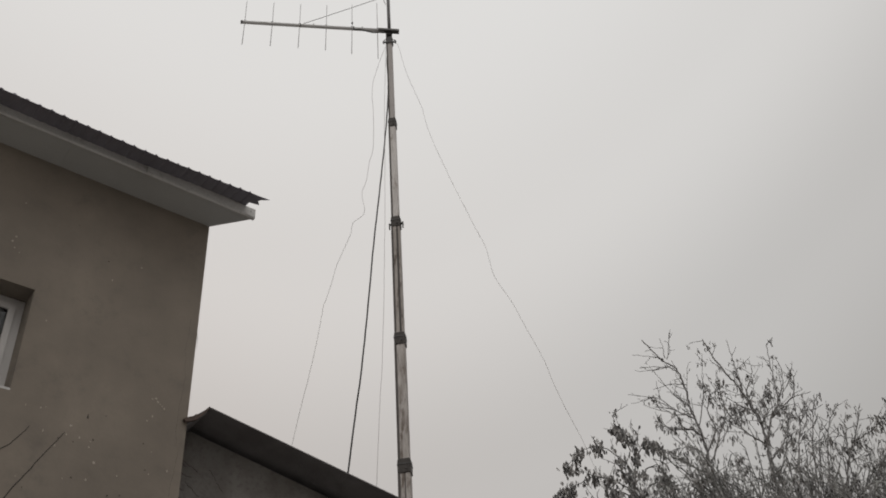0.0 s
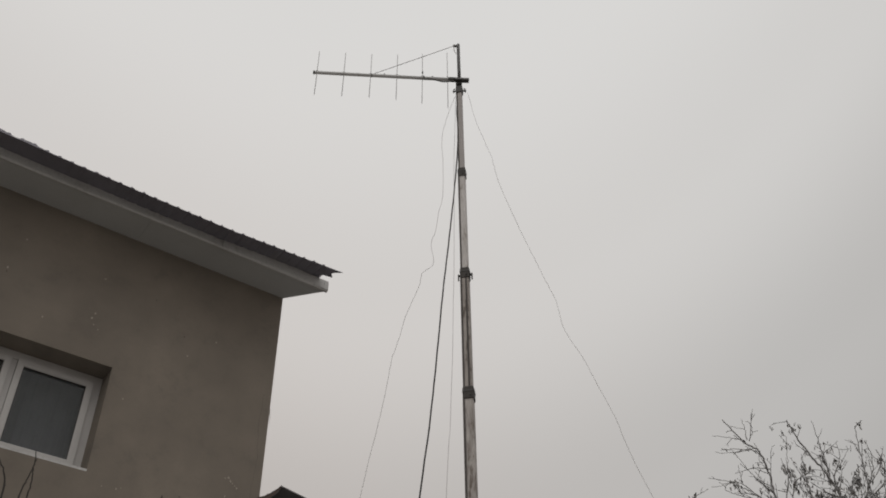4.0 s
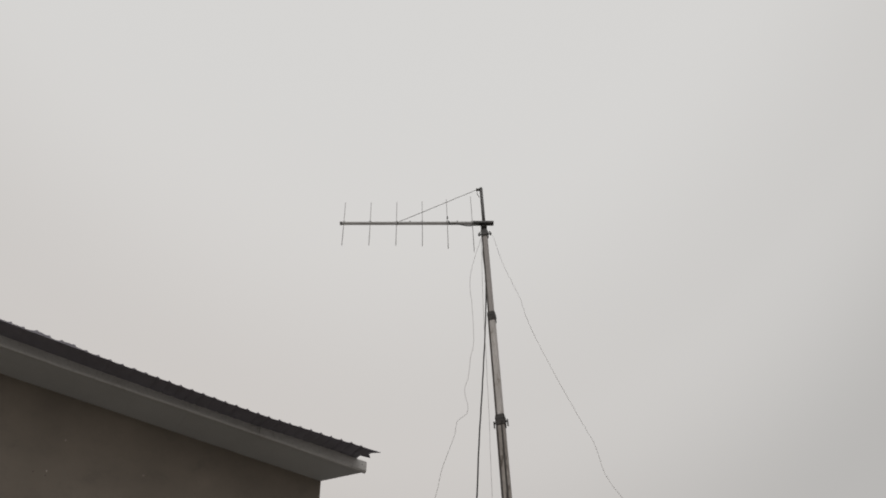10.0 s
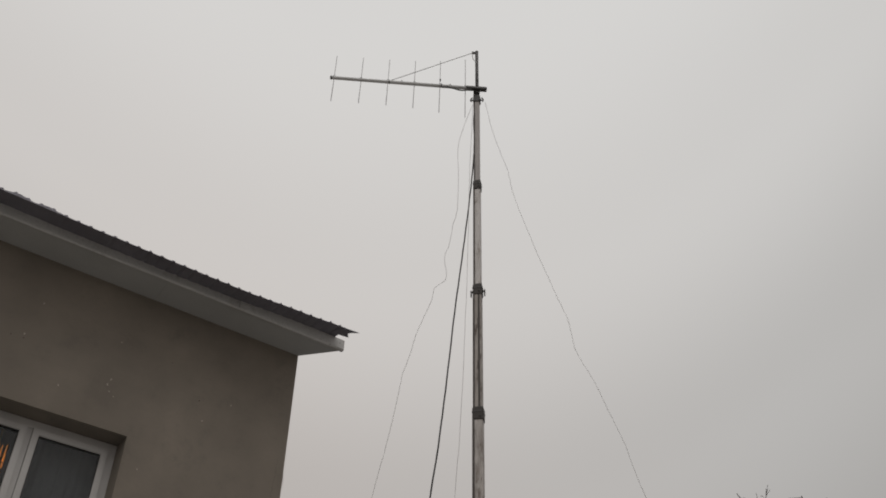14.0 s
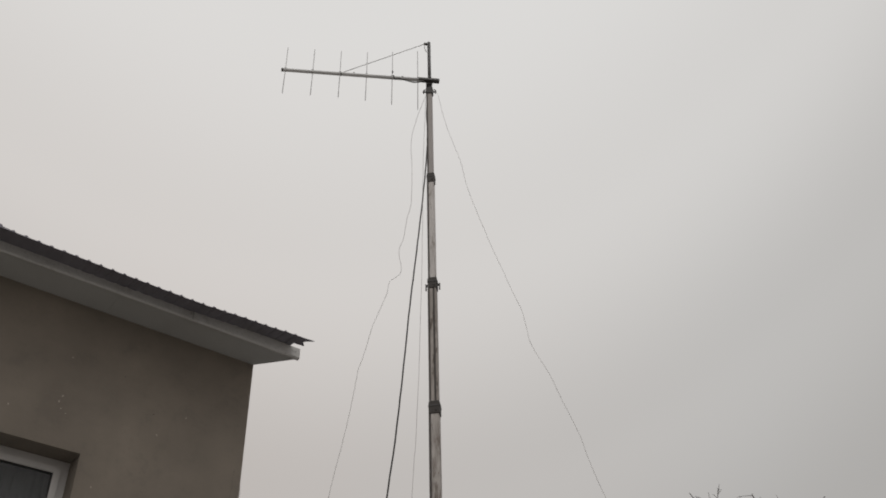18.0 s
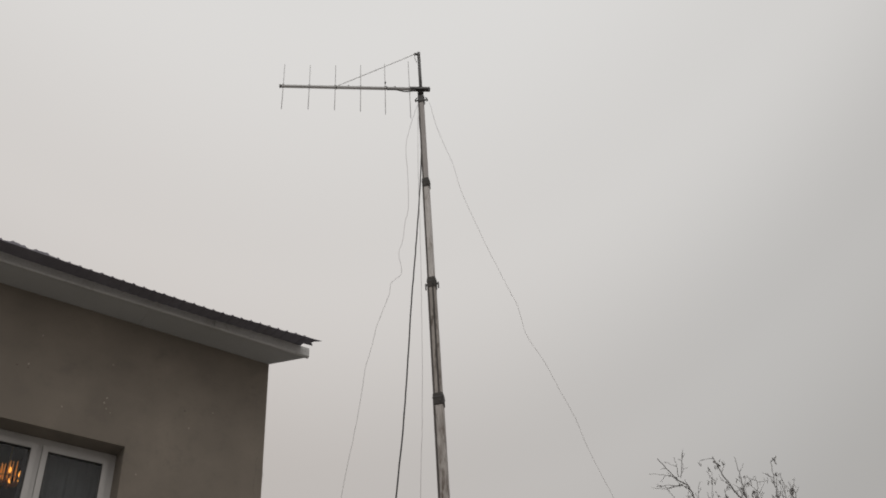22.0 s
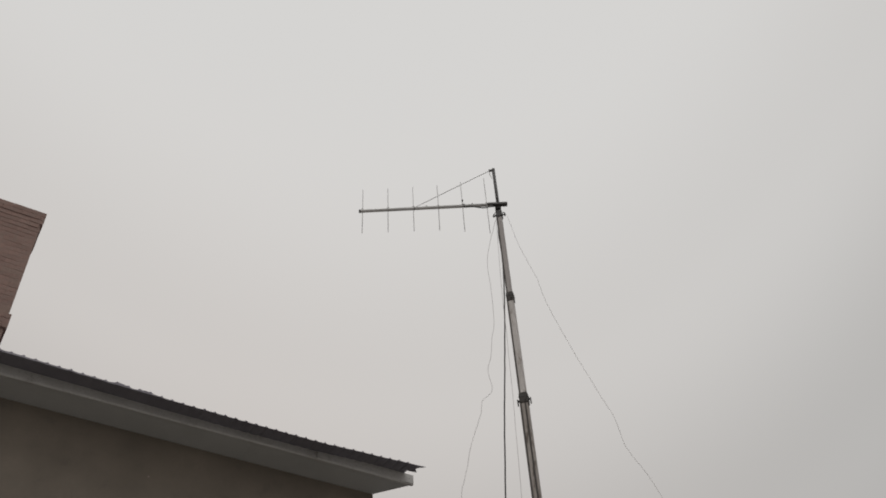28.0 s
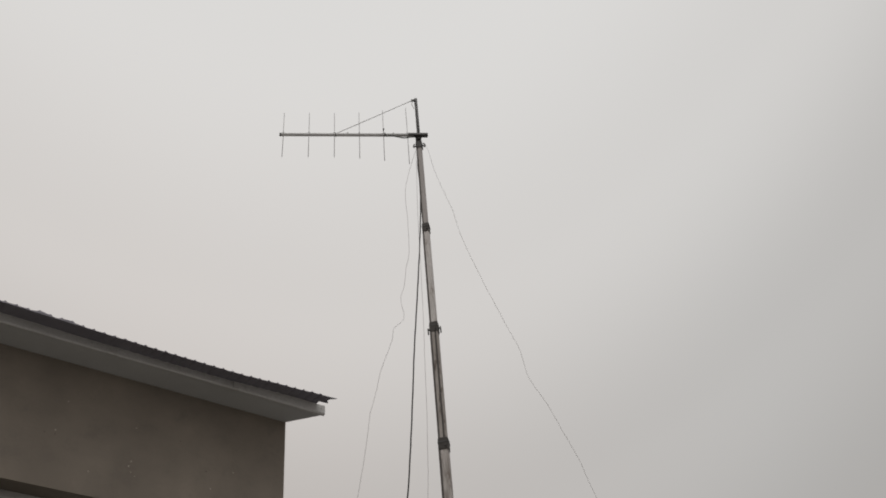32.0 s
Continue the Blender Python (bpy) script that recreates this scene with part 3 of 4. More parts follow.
# ---- chimney ----
CX1, CW, CY0, CD = -3.888, 1.15, 2.455, 0.6
chimney = part("chimney", Shape().box(CX1 - CW + 0.002, CX1 - 0.002, CY0 + 0.002, CY0 + CD - 0.002, EAVE + 0.8, 12.72), MORTAR, house, "sooty red-brown brick chimney with a flared corbelled head")
COURSE, BL, BH, BW = 0.0765, 0.25, 0.0745, 0.12
brick_mesh = {}


def brick(length, depth):
    key = (round(length, 3), round(depth, 3))
    if key not in brick_mesh:
        brick_mesh[key] = mesh(Shape().box(-length / 2, length / 2, -depth / 2, depth / 2, -BH / 2, BH / 2), BRICK, bevel=0.002)
    return brick_mesh[key]


z, row = EAVE + 0.85, 0
rng = random.Random(11)
while z < 12.70:
    grow = 0.0
    if 10.60 < z < 10.83:
        grow = 0.032
    elif z > 12.56:
        grow = 0.024
    elif z > 12.26:
        grow = 0.018 * ((z - 12.26) / 0.30) ** 1.4
    x0, x1, y0, y1 = CX1 - CW - grow, CX1 + grow, CY0 - grow, CY0 + CD + grow
    if z > 9.8:
        for (ax, bx, yy, turn) in ((x0, x1, y0 + BW / 2, 0), (y0 + BW, y1, x1 - BW / 2, 90)):
            p = ax - (BL / 2 + 0.003 if row % 2 else 0)
            while p < bx - 0.02:
                a, b = max(p, ax), min(p + BL, bx)
                if b - a > 0.04:
                    c, j = (a + b) / 2, rng.uniform(-0.003, 0.003)
                    at = pose(c, yy + j, z, 0, 0, rng.uniform(-0.6, 0.6)) if turn == 0 else pose(yy + j, c, z, 0, 0, 90)
                    part("brick", brick(b - a, BW), BRICK, chimney, at=at)
                p += BL + 0.003
    z, row = z + COURSE, row + 1

# ---- outbuilding beside the house ----
shed = thing("outbuilding", pose(*CORNER, 0, 0, 0, YAW), "low outbuilding with dark roof edge and weathered block wall", "outbuilding")
PEAK, RIGHT = (0.17, 5.925), (3.62, 5.31)
part("front_wall", Shape().prism([(0.01, -0.1), (3.5, -0.1), (3.5, 5.20), (PEAK[0], PEAK[1] - 0.08), (0.01, 5.77)], 0.30, 0.6), BLOCKWORK, shed)
part("side_wall", Shape().box(3.2, 3.5, 0.6, 6.0, -0.1, 5.2), BLOCKWORK, shed)
slope_r = Shape().prism([(PEAK[0], PEAK[1]), RIGHT, (RIGHT[0], RIGHT[1] - 0.010), (PEAK[0], PEAK[1] - 0.010)], -0.03, 6.2)
part("roof_slope", slope_r, TAR, shed, "dark felted roof slope")
part("torn_flashing", Shape().prism([(-0.045, 5.745), (-0.02, 5.765), (0.03, 5.79), (0.055, 5.815), (0.10, 5.83), (0.125, 5.868), (PEAK[0], PEAK[1]), (PEAK[0], PEAK[1] - 0.03), (0.07, 5.77), (0.01, 5.74), (-0.025, 5.725)], -0.035, -0.004), RUST, shed, "ragged rusty flashing at the house corner")
for k in range(16):
    x, z = 0.04 + 0.22 * rng.random() * (k % 3), 5.60 - 0.032 * k
    pts = wander([(x, 0.297, z), (x + rng.uniform(-0.05, 0.07), 0.297, z - 0.03), (x + rng.uniform(0.02, 0.16), 0.297, z - rng.uniform(0.02, 0.10))], 4, 0.006, 80 + k)
    part("crack", Shape().tube([(p.x, 0.3, p.z) for p in pts], 0.003, 4), PIT, shed, "dark crack in the plaster")
part("flashing", Shape().prism([(0.004, 5.765), (PEAK[0], PEAK[1] - 0.004), (PEAK[0], PEAK[1] - 0.05), (0.004, 5.71)], 0.0, 6.2), TAR, shed)

# ---- mast ----
LEAN = 0.0082
FOOT, MAST_Y = -0.18, 0.75
mast = thing("telescopic_mast", pose(FOOT, MAST_Y, 0) @ Matrix.Rotation(math.atan(LEAN), 4, "Y"), "tall telescopic aluminium mast of five sections with dark collars", "mast")
JOINTS = (5.5, 9.556, 12.27, 15.288, 18.37, 21.40)
RADII = (0.122, 0.114, 0.104, 0.093, 0.082, 0.068)
SKINS = (ALU_OLD, ALU_PALE, ALU_PALE, ALU_OLD, ALU, ALU_DULL)
LABELS = ("", "", "pale mottled aluminium tube", "brown-grey tube with a dark seam", "bright weathered tube", "dull grey tube")
TURN = pose(0, 0, 0, 0, 0, -9)


def square(a, c):
    """A square outline of half side a with corners cut by c."""
    return [(a, -a + c), (a, a - c), (a - c, a), (-a + c, a), (-a, a - c), (-a, -a + c), (-a + c, -a), (a - c, -a)]


def column(s, outline, zs, grow=()):
    """An outline carried up through heights, widened where grow says so."""
    n, start = len(outline), len(s.v)
    for k, z in enumerate(zs):
        g = grow[k] if grow else 1.0
        s.v += [tuple(TURN @ Vector((x * g, y * g, z))) for x, y in outline]
    for k in range(len(zs) - 1):
        s.f += [(start + k * n + i, start + k * n + (i + 1) % n, start + (k + 1) * n + (i + 1) % n, start + (k + 1) * n + i) for i in range(n)]
    s.f += [tuple(range(start + n - 1, start - 1, -1)), tuple(range(start + (len(zs) - 1) * n, start + len(zs) * n))]
    return s


z0 = 0.0
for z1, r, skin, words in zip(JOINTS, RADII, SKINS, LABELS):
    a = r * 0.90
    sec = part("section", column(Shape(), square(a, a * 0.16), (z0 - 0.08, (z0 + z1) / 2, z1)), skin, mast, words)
    # a dark strip added down each section in place of its shaded left side
    part("slide_rail", Shape().box(-a - 0.014, -a * 0.66, -a - 0.007, a * 0.75, z0 + 0.14, z1 - 0.13, TURN), SHADE_AND_SEAM, sec, "dark strip painting in the tube's shaded side")
    if z1 == 15.288:
        for x, w, skin2 in ((a * 0.28, 0.012, COLLAR), (a * 0.52, 0.006, SHADE_AND_SEAM)):
            part("seam", Shape().box(x - w, x + w, -a - 0.005, -a + 0.003, z0 + 0.15, z1 - 0.12, TURN), skin2, sec)
    if z1 == 9.556:
        part("seam", Shape().box(a * 0.15 - 0.009, a * 0.15 + 0.009, -a - 0.005, -a + 0.003, z0 + 0.15, z1 - 0.12, TURN), SHADE_AND_SEAM, sec)
    z0 = z1
for z1, r, lug in ((9.556, 0.114, 0), (12.27, 0.104, 0), (15.288, 0.093, 1), (18.37, 0.082, 0)):
    h, a = 0.14, r * 0.90 + 0.016
    c = part("collar", column(Shape(), square(a, a * 0.2), (z1 - h, z1 - h + 0.012, z1 + h - 0.02, z1 + h), (0.93, 1.0, 1.0, 0.92)), COLLAR, mast, "dark clamp collar")
    part("band", column(Shape(), square(a + 0.007, a * 0.2), (z1 + 0.02, z1 + 0.05)), BLACK, c)
    part("bolt", Shape().tube([TURN @ Vector((a * 0.4, -a + 0.004, z1 - 0.06)), TURN @ Vector((a * 0.4, -a - 0.022, z1 - 0.06))], 0.016, 6), BLACK, c)
    if lug:
        for k in (-1, 1):
            part("lug", Shape().box(k * (a - 0.004), k * (a + 0.05), -0.02, 0.02, z1 - 0.03, z1 + 0.0, TURN).box(k * (a + 0.035), k * (a + 0.058), -0.022, 0.022, z1 - 0.14, z1 + 0.02, TURN), BLACK, c)
ZC = 21.40
head = part("head_clamp", column(Shape(), square(0.085, 0.02), (ZC - 0.12, ZC - 0.10, ZC + 0.10, ZC + 0.12), (0.9, 1, 1, 0.9)), BLACK, mast, "black head clamp with eye lugs")
for k in (-1, 1):
    part("eye_lug", Shape().box(k * 0.08, k * 0.145, -0.015, 0.015, ZC - 0.02, ZC + 0.015).tube([(k * 0.145, 0, ZC - 0.06), (k * 0.165, 0, ZC), (k * 0.145, 0, ZC + 0.06), (k * 0.11, 0, ZC + 0.09)], 0.015, 6), BLACK, head)
part("base_plate", Shape().box(-0.4, 0.4, -0.4, 0.4, -0.1, 0.03), BLACK, mast)


def on_mast(z):
    return FOOT + LEAN * z


# ---- antenna ----
BZ = 21.72
antenna = thing("yagi_antenna", pose(on_mast(BZ), MAST_Y, BZ, 0, 0, 8.0), "six-element yagi antenna on an aluminium boom at the mast head", "antenna")
TIP, BACK = -3.72, 0.21
part("stub_pole", Shape().tube([(0, 0, ZC - BZ - 0.1), (0.014, 0, 1.62)], 0.043, 14), BLACK, antenna, "black steel stub pole", smooth=True)
part("boom", Shape().tube([(TIP, -0.1, 0.0), (TIP + 0.03, -0.1, 0), (-0.15, -0.1, 0.0)], 0.045, 14), BOOM, antenna, "aluminium boom tube", smooth=True)
part("boom_cap", Shape().tube([(TIP - 0.02, -0.1, 0), (TIP + 0.03, -0.1, 0)], 0.048, 14), CLAMP, antenna, smooth=True)
part("bracket", Shape().box(-0.29, BACK + 0.03, -0.16, -0.04, -0.04, 0.04), BLACK, antenna, "black mounting bracket", bevel=0.01)
part("mount_plate", Shape().box(-0.085, 0.065, -0.09, 0.06, -0.11, 0.09), BLACK, antenna, bevel=0.01)
for k in range(6):
    x = (-3.64, -2.96, -2.28, -1.61, -0.96, -0.31)[k]
    half = (0.87, 0.87, 0.88, 0.91, 1.0, 1.12)[k]
    rod = part("element", Shape().tube([(x - 0.012, -0.1, -half), (x, -0.1, 0), (x + 0.006, -0.1, half)], 0.0085, 8), ROD, antenna, "thin metal element rod", smooth=True)
    part("saddle", Shape().box(x - 0.025, x + 0.025, -0.125, -0.075, 0.045, 0.068), CLAMP, rod)
part("matching_tube", Shape().tube([(-0.953, -0.115, 0.17), (-0.953, -0.115, 0.21), (-0.953, -0.115, 0.26)], [0.014, 0.024, 0.013], 8), BLACK, antenna, smooth=True)
part("feed_cable", Shape().tube(wander([(-0.92, -0.13, 0.05), (-0.90, -0.15, -0.10), (-0.78, -0.15, -0.075), (-0.62, -0.15, -0.115), (-0.42, -0.15, -0.165), (-0.22, -0.15, -0.13), (-0.1, -0.1, -0.06)], 5, 0.0, 1), 0.016, 6), RUBBER, antenna, smooth=True)
part("stay_cord", Shape().tube([(-0.04, -0.03, 1.56), (-1.15, -0.06, 0.80), (-2.22, -0.1, 0.06)], 0.0085, 6), CORD, antenna, "stay cord from pole top to boom")
part("cord_eye", Shape().box(-0.12, -0.02, -0.03, 0.03, 1.54, 1.58), BLACK, antenna)
for x in (-1.93, -0.70):
    part("boom_clip", Shape().box(x - 0.02, x + 0.02, -0.135, -0.065, 0.035, 0.062), CLAMP, antenna)
part("cord_band", Shape().tube([(-2.265, -0.1, 0), (-2.235, -0.1, 0)], 0.050, 12), CLAMP, antenna)
part("cord_tail", Shape().tube([(-0.10, -0.03, 1.53), (-0.11, -0.04, 1.34), (-0.06, -0.05, 1.16)], 0.009, 5), CORD, antenna)

# ---- cables and guy cords ----


def line(name, label, category, pts, r, mat, amount, seed, y0=-0.12, y1=-0.12, group=""):
    n = len(pts)
    path = [(on_mast(z) + x, MAST_Y + y0 + (y1 - y0) * i / (n - 1), z) for i, (x, z) in enumerate(pts)]
    s = Shape().tube(wander(path, 5, amount, seed), r, 6)
    return tagged(part(name, s, mat, smooth=True), label, category, group)


line("coaxial_cable", "black coaxial cable hanging down beside the mast", "cable",
     [(-0.004, 21.44), (-0.081, 20.92), (-0.075, 20.08), (-0.09, 19.33), (-0.147, 18.5), (-0.25, 17.27), (-0.374, 15.96), (-0.492, 14.75), (-0.606, 13.35), (-0.696, 12.32), (-0.781, 11.42), (-0.881, 10.61), (-1.171, 7.98), (-1.563, 4.3), (-1.905, 0.0)], 0.016, RUBBER, 0.003, 5, 0.13, -0.1)
line("guy_cord", "slack kinked grey cord hanging from the head clamp", "cord",
     [(-0.11, 21.34), (-0.326, 20.59), (-0.469, 19.8), (-0.453, 18.88), (-0.469, 17.79), (-0.573, 17.28), (-0.645, 16.75), (-0.742, 16.37), (-0.692, 15.82), (-0.938, 15.55), (-1.003, 15.22), (-1.262, 14.49), (-1.414, 13.86), (-1.555, 13.32), (-1.632, 12.71), (-1.819, 11.62), (-2.015, 10.61), (-2.608, 6.93), (-3.495, 0.0)], 0.0045, GUY, 0.006, 6, 0.1, 0.3, "guy cords")
line("guy_cord", "slack thin grey cord hanging close behind the mast", "cord",
     [(-0.089, 21.34), (-0.176, 19.02), (-0.209, 16.92), (-0.246, 15.18), (-0.278, 14.18), (-0.317, 12.82), (-0.377, 11.55), (-0.436, 10.61), (-0.709, 5.35), (-0.951, 0.0)], 0.0042, GUY, 0.004, 7, 0.0, 0.0, "guy cords")
line("guy_cord", "thin grey guy cord running out to the side", "cord",
     [(0.197, 21.34), (0.372, 20.29), (0.558, 19.49), (0.724, 18.81), (0.836, 18.08), (1.168, 16.77), (1.459, 15.79), (1.688, 15.03), (1.865, 14.44), (1.967, 13.73), (2.228, 13.11), (2.427, 12.53), (2.552, 12.15), (2.739, 11.6), (2.894, 10.9), (3.445, 8.92), (4.164, 4.82), (5.091, 0.0)], 0.0042, GUY, 0.006, 8, 0.0, 0.0, "guy cords")

# ---- tree ----


NEAR = 0.955


def near(x, y):
    return pose(0.13 + (x - 0.2) * NEAR, -15.6 + (y + 15.6) * NEAR, 2.18 - 2.2 * NEAR) @ Matrix.Scale(NEAR, 4)


def grow(seed, foot, fork, limbs, label, thicket=(), thick_leaves=0.08, broad=(0.11, 0.19), twiggy=1.0):
    """A winter tree: a trunk up to its fork, limbs along given bends, side twigs, and hanging withered leaves. Bends: x and z at the tree's depth.
    A thicket row (x0, x1, z0, z1, n) adds n thin shoots that rise out of the trunk's limbs into that field."""
    r = random.Random(seed)
    tree = thing("tree", near(foot[0], foot[1]), label, "tree", "trees by the yard")
    crown = Shape()
    f = Vector(foot)

    def rnd(a=1.0):
        return Vector((r.uniform(-a, a), r.uniform(-a, a), r.uniform(-a, a)))

    def leaf(at, size):
        way = (Vector((0, 0, -1)) + rnd(0.4)).normalized()
        side = way.cross(rnd()).normalized() * size * r.uniform(*broad)
        bow = side.cross(way).normalized() * size * 0.12
        tip = at + way * size
        crown.add([at, at + way * size * 0.3 + side, at + way * size * 0.7 + side * 0.8, tip, at + way * size * 0.7 - side * 0.8, at + way * size * 0.3 - side, at + way * size * 0.5 + bow],
                  [(0, 1, 6), (1, 2, 6), (2, 3, 6), (3, 4, 6), (4, 5, 6), (5, 0, 6)])

    def bunch(at, n, size, spread=0.022):
        for _ in range(n):
            leaf(at + Vector((r.gauss(0, spread), r.gauss(0, spread), r.gauss(-0.005, spread * 1.1))), size * r.uniform(0.7, 1.2))

    def shoot(shape, start, way, length, rad, level, leaves, twig):
        n = max(4, int(length / 0.045))
        pts, p, w = [start], start, way.normalized()
        for i in range(n):
            w = (w + rnd(0.12) + Vector((0, 0, 0.04 if level < 3 else -0.02))).normalized()
            p = p + w * length / n
            pts.append(p)
            if level < 3 and i > 0 and r.random() < 0.34 * twig:
                side = (w + rnd(0.8)).normalized()
                shoot(shape, p, side, length * r.uniform(0.3, 0.6) * (1 - 0.35 * i / n), rad * 0.75, level + 1, leaves, twig)
            if leaves > 0.1 and r.random() < 0.01 + leaves * 0.08:
                bunch(p, r.randint(3, 8), 0.045, 0.018)
            elif r.random() < leaves * 0.22:
                leaf(p, r.uniform(0.03, 0.06))
        shape.tube(pts, [max(0.0021, rad * (1 - 0.55 * i / n)) for i in range(n + 1)], 4, caps=False)

    path = wander([(0, 0, -0.3), (0.03, 0.02, fork * 0.45), (0, 0, fork * 0.8), (0.02, 0, fork)], 6, 0.008, seed)
    part("trunk", Shape().tube(path, [0.11 - 0.075 * i / (len(path) - 1) for i in range(len(path))], 9), BARK, tree, smooth=True)
    head = Vector((0.02, 0, fork))
    for k, (rad, leaves, lean, fan, twig, bends) in enumerate(limbs):
        pts = [Vector((x, f.y + lean * i / (len(bends) - 1), z)) - f for i, (x, z) in enumerate(bends)]
        if pts[0].z < fork + 0.35:
            pts.insert(0, head)
        path = wander(pts, 6, 0.006, seed * 50 + k)
        limb = Shape()
        n = len(path)
        limb.tube(path, [max(0.0026, 0.85 * rad * (1 - 0.72 * i / (n - 1))) for i in range(n)], 6)
        for i in range(2, n):
            u = i / n
            way = (path[i] - path[i - 1]).normalized()
            if r.random() < 1.1 * twig * twiggy * (1 if u < 0.85 else 0.3):
                side = (way * 0.9 + rnd(0.8) + Vector((fan, 0, 0))).normalized()
                shoot(limb, path[i], side, r.uniform(0.10, 0.34) * (1.15 - 0.75 * u), 0.0036, 1, min(leaves, 0.6), 0.6 + 0.5 * twig)
            if r.random() < leaves * (0.19 if leaves > 1.25 else 0.40):
                bunch(path[i], r.randint(6, 14) if leaves < 1.25 else r.randint(20, 32), 0.046 if leaves < 1.25 else 0.056, 0.024 if leaves < 1.25 else 0.030)
        part("limb", limb, BARK, tree, smooth=True)
    for x0, x1, z0, z1, count in thicket:
        low = Shape()
        for _ in range(count):
            u, v = r.random(), r.random() ** 0.7
            end = Vector((x0 + (x1 - x0) * u, f.y + r.uniform(-0.7, 0.7), z0 + (z1 - z0) * v)) - f
            knee = head.lerp(end, 0.45) + Vector((0.2 * (end.x - head.x), 0, -0.05)) + rnd(0.28)
            path = wander([head, knee, end], 7, 0.008, r.randint(0, 9999))
            n = len(path)
            low.tube(path, [0.0085 - 0.0058 * i / (n - 1) for i in range(n)], 5, caps=False)
            for i in range(5, n):
                way = (path[i] - path[i - 1]).normalized()
                shoot(low, path[i], (way + rnd(0.9)).normalized(), r.uniform(0.1, 0.3) if i < n - 4 else r.uniform(0.06, 0.13), 0.0044, 2, thick_leaves, 1.0)
                if r.random() < 0.02 + 0.9 * thick_leaves:
                    bunch(path[i], r.randint(4, 10), 0.045, 0.034)
        part("thicket", low, FROST, tree, "dense fine frosted twigs")
    part("crown", crown, LEAF, tree, "withered hanging leaves and pods, rimmed with frost")
    return tree


grow(3, (3.25, -6.8, 0), 4.6, (
    (0.02, 0.06, 0.02, -0.5, 0.8, ((3.01, 4.97), (2.95, 5.24), (2.94, 5.53), (2.93, 5.89), (2.89, 6.17), (2.89, 6.39), (2.85, 6.63), (2.74, 6.73), (2.58, 6.99))),
    (0.006, 0.03, 0.01, -0.1, 0.1, ((2.74, 6.73), (2.63, 6.78), (2.45, 6.81))),
    (0.006, 0.03, -0.01, -0.1, 0.2, ((2.85, 6.62), (2.67, 6.65), (2.49, 6.64))),
    (0.006, 0.03, 0.02, -0.1, 0.2, ((2.90, 6.43), (2.74, 6.45), (2.58, 6.41))),
    (0.007, 0.05, -0.02, -0.1, 0.3, ((2.89, 6.17), (2.75, 6.34), (2.62, 6.58))),
    (0.008, 0.05, 0.02, -0.1, 0.3, ((2.91, 6.05), (2.74, 6.16), (2.62, 6.30), (2.41, 6.35))),
    (0.007, 0.05, -0.02, -0.1, 0.3, ((2.89, 6.11), (2.70, 6.12), (2.44, 6.23))),
    (0.006, 0.05, 0.02, 0, 0.1, ((2.76, 6.75), (2.77, 6.87), (2.76, 6.99))),
    (0.006, 0.05, 0.02, 0, 0.1, ((2.78, 6.73), (2.83, 6.83), (2.84, 6.92))),
    (0.007, 0.2, -0.02, 0, 0.2, ((2.92, 5.98), (3.02, 6.23), (3.07, 6.45), (3.13, 6.76))),
    (0.01, 0.9, 0.03, -0.1, 0.6, ((2.93, 5.86), (2.86, 5.94), (2.70, 5.98), (2.54, 6.03))),
    (0.011, 0.6, -0.03, 0, 0.7, ((2.94, 5.71), (3.06, 5.91), (3.04, 6.13), (3.10, 6.32), (3.01, 6.45))),
    (0.011, 0.6, 0.03, 0, 0.6, ((2.95, 5.59), (3.10, 5.88), (3.21, 6.12), (3.21, 6.31), (3.24, 6.50))),
    (0.01, 1.2, -0.04, -0.1, 0.6, ((2.95, 5.50), (2.86, 5.71), (2.76, 5.75), (2.62, 5.73))),
), "bare winter tree with fanned thin twigs and few withered leaves", ((2.45, 3.9, 5.05, 5.80, 30), (2.25, 3.2, 4.9, 5.5, 64)), 0.2)
grow(5, (3.95, -6.75, 0), 4.6, (
    (0.023, 0.15, 0, 0, 0.4, ((3.52, 4.94), (3.50, 5.20), (3.50, 5.50), (3.52, 5.73), (3.53, 5.97), (3.47, 6.22), (3.42, 6.39), (3.32, 6.60), (3.25, 6.77), (3.20, 6.97))),
    (0.01, 0.15, 0.02, 0, 0.4, ((3.44, 6.28), (3.45, 6.49), (3.45, 6.72), (3.44, 6.96))),
    (0.014, 0.15, -0.02, 0, 0.6, ((3.53, 5.76), (3.62, 6.00), (3.74, 6.18), (3.78, 6.40), (3.79, 6.60), (3.82, 6.86))),
    (0.01, 0.25, 0.03, 0, 0.5, ((3.63, 6.03), (3.82, 6.18), (3.93, 6.29), (3.99, 6.47), (3.96, 6.55))),
    (0.009, 0.25, 0.02, 0, 0.5, ((3.49, 6.11), (3.48, 6.32), (3.59, 6.53), (3.61, 6.71))),
    (0.01, 0.55, -0.03, 0, 0.7, ((3.54, 5.76), (3.38, 5.88), (3.28, 6.02), (3.21, 6.17))),
    (0.009, 0.2, 0.02, 0, 0.5, ((3.75, 6.21), (3.86, 6.40), (3.90, 6.59))),
    (0.01, 0.9, -0.02, 0, 0.8, ((3.53, 5.94), (3.51, 6.10), (3.38, 6.16), (3.32, 6.08))),
    (0.01, 0.9, 0.04, 0, 0.8, ((3.53, 5.97), (3.63, 6.12), (3.62, 6.25), (3.71, 6.31))),
    (0.01, 0.7, 0.04, 0.1, 0.9, ((3.52, 5.61), (3.71, 5.81), (3.80, 5.99), (3.81, 6.11))),
), "bare winter tree with a twiggy crown and withered leaves", ((3.2, 4.6, 5.05, 5.72, 22), (2.65, 4.4, 4.85, 5.5, 62)), 0.18)
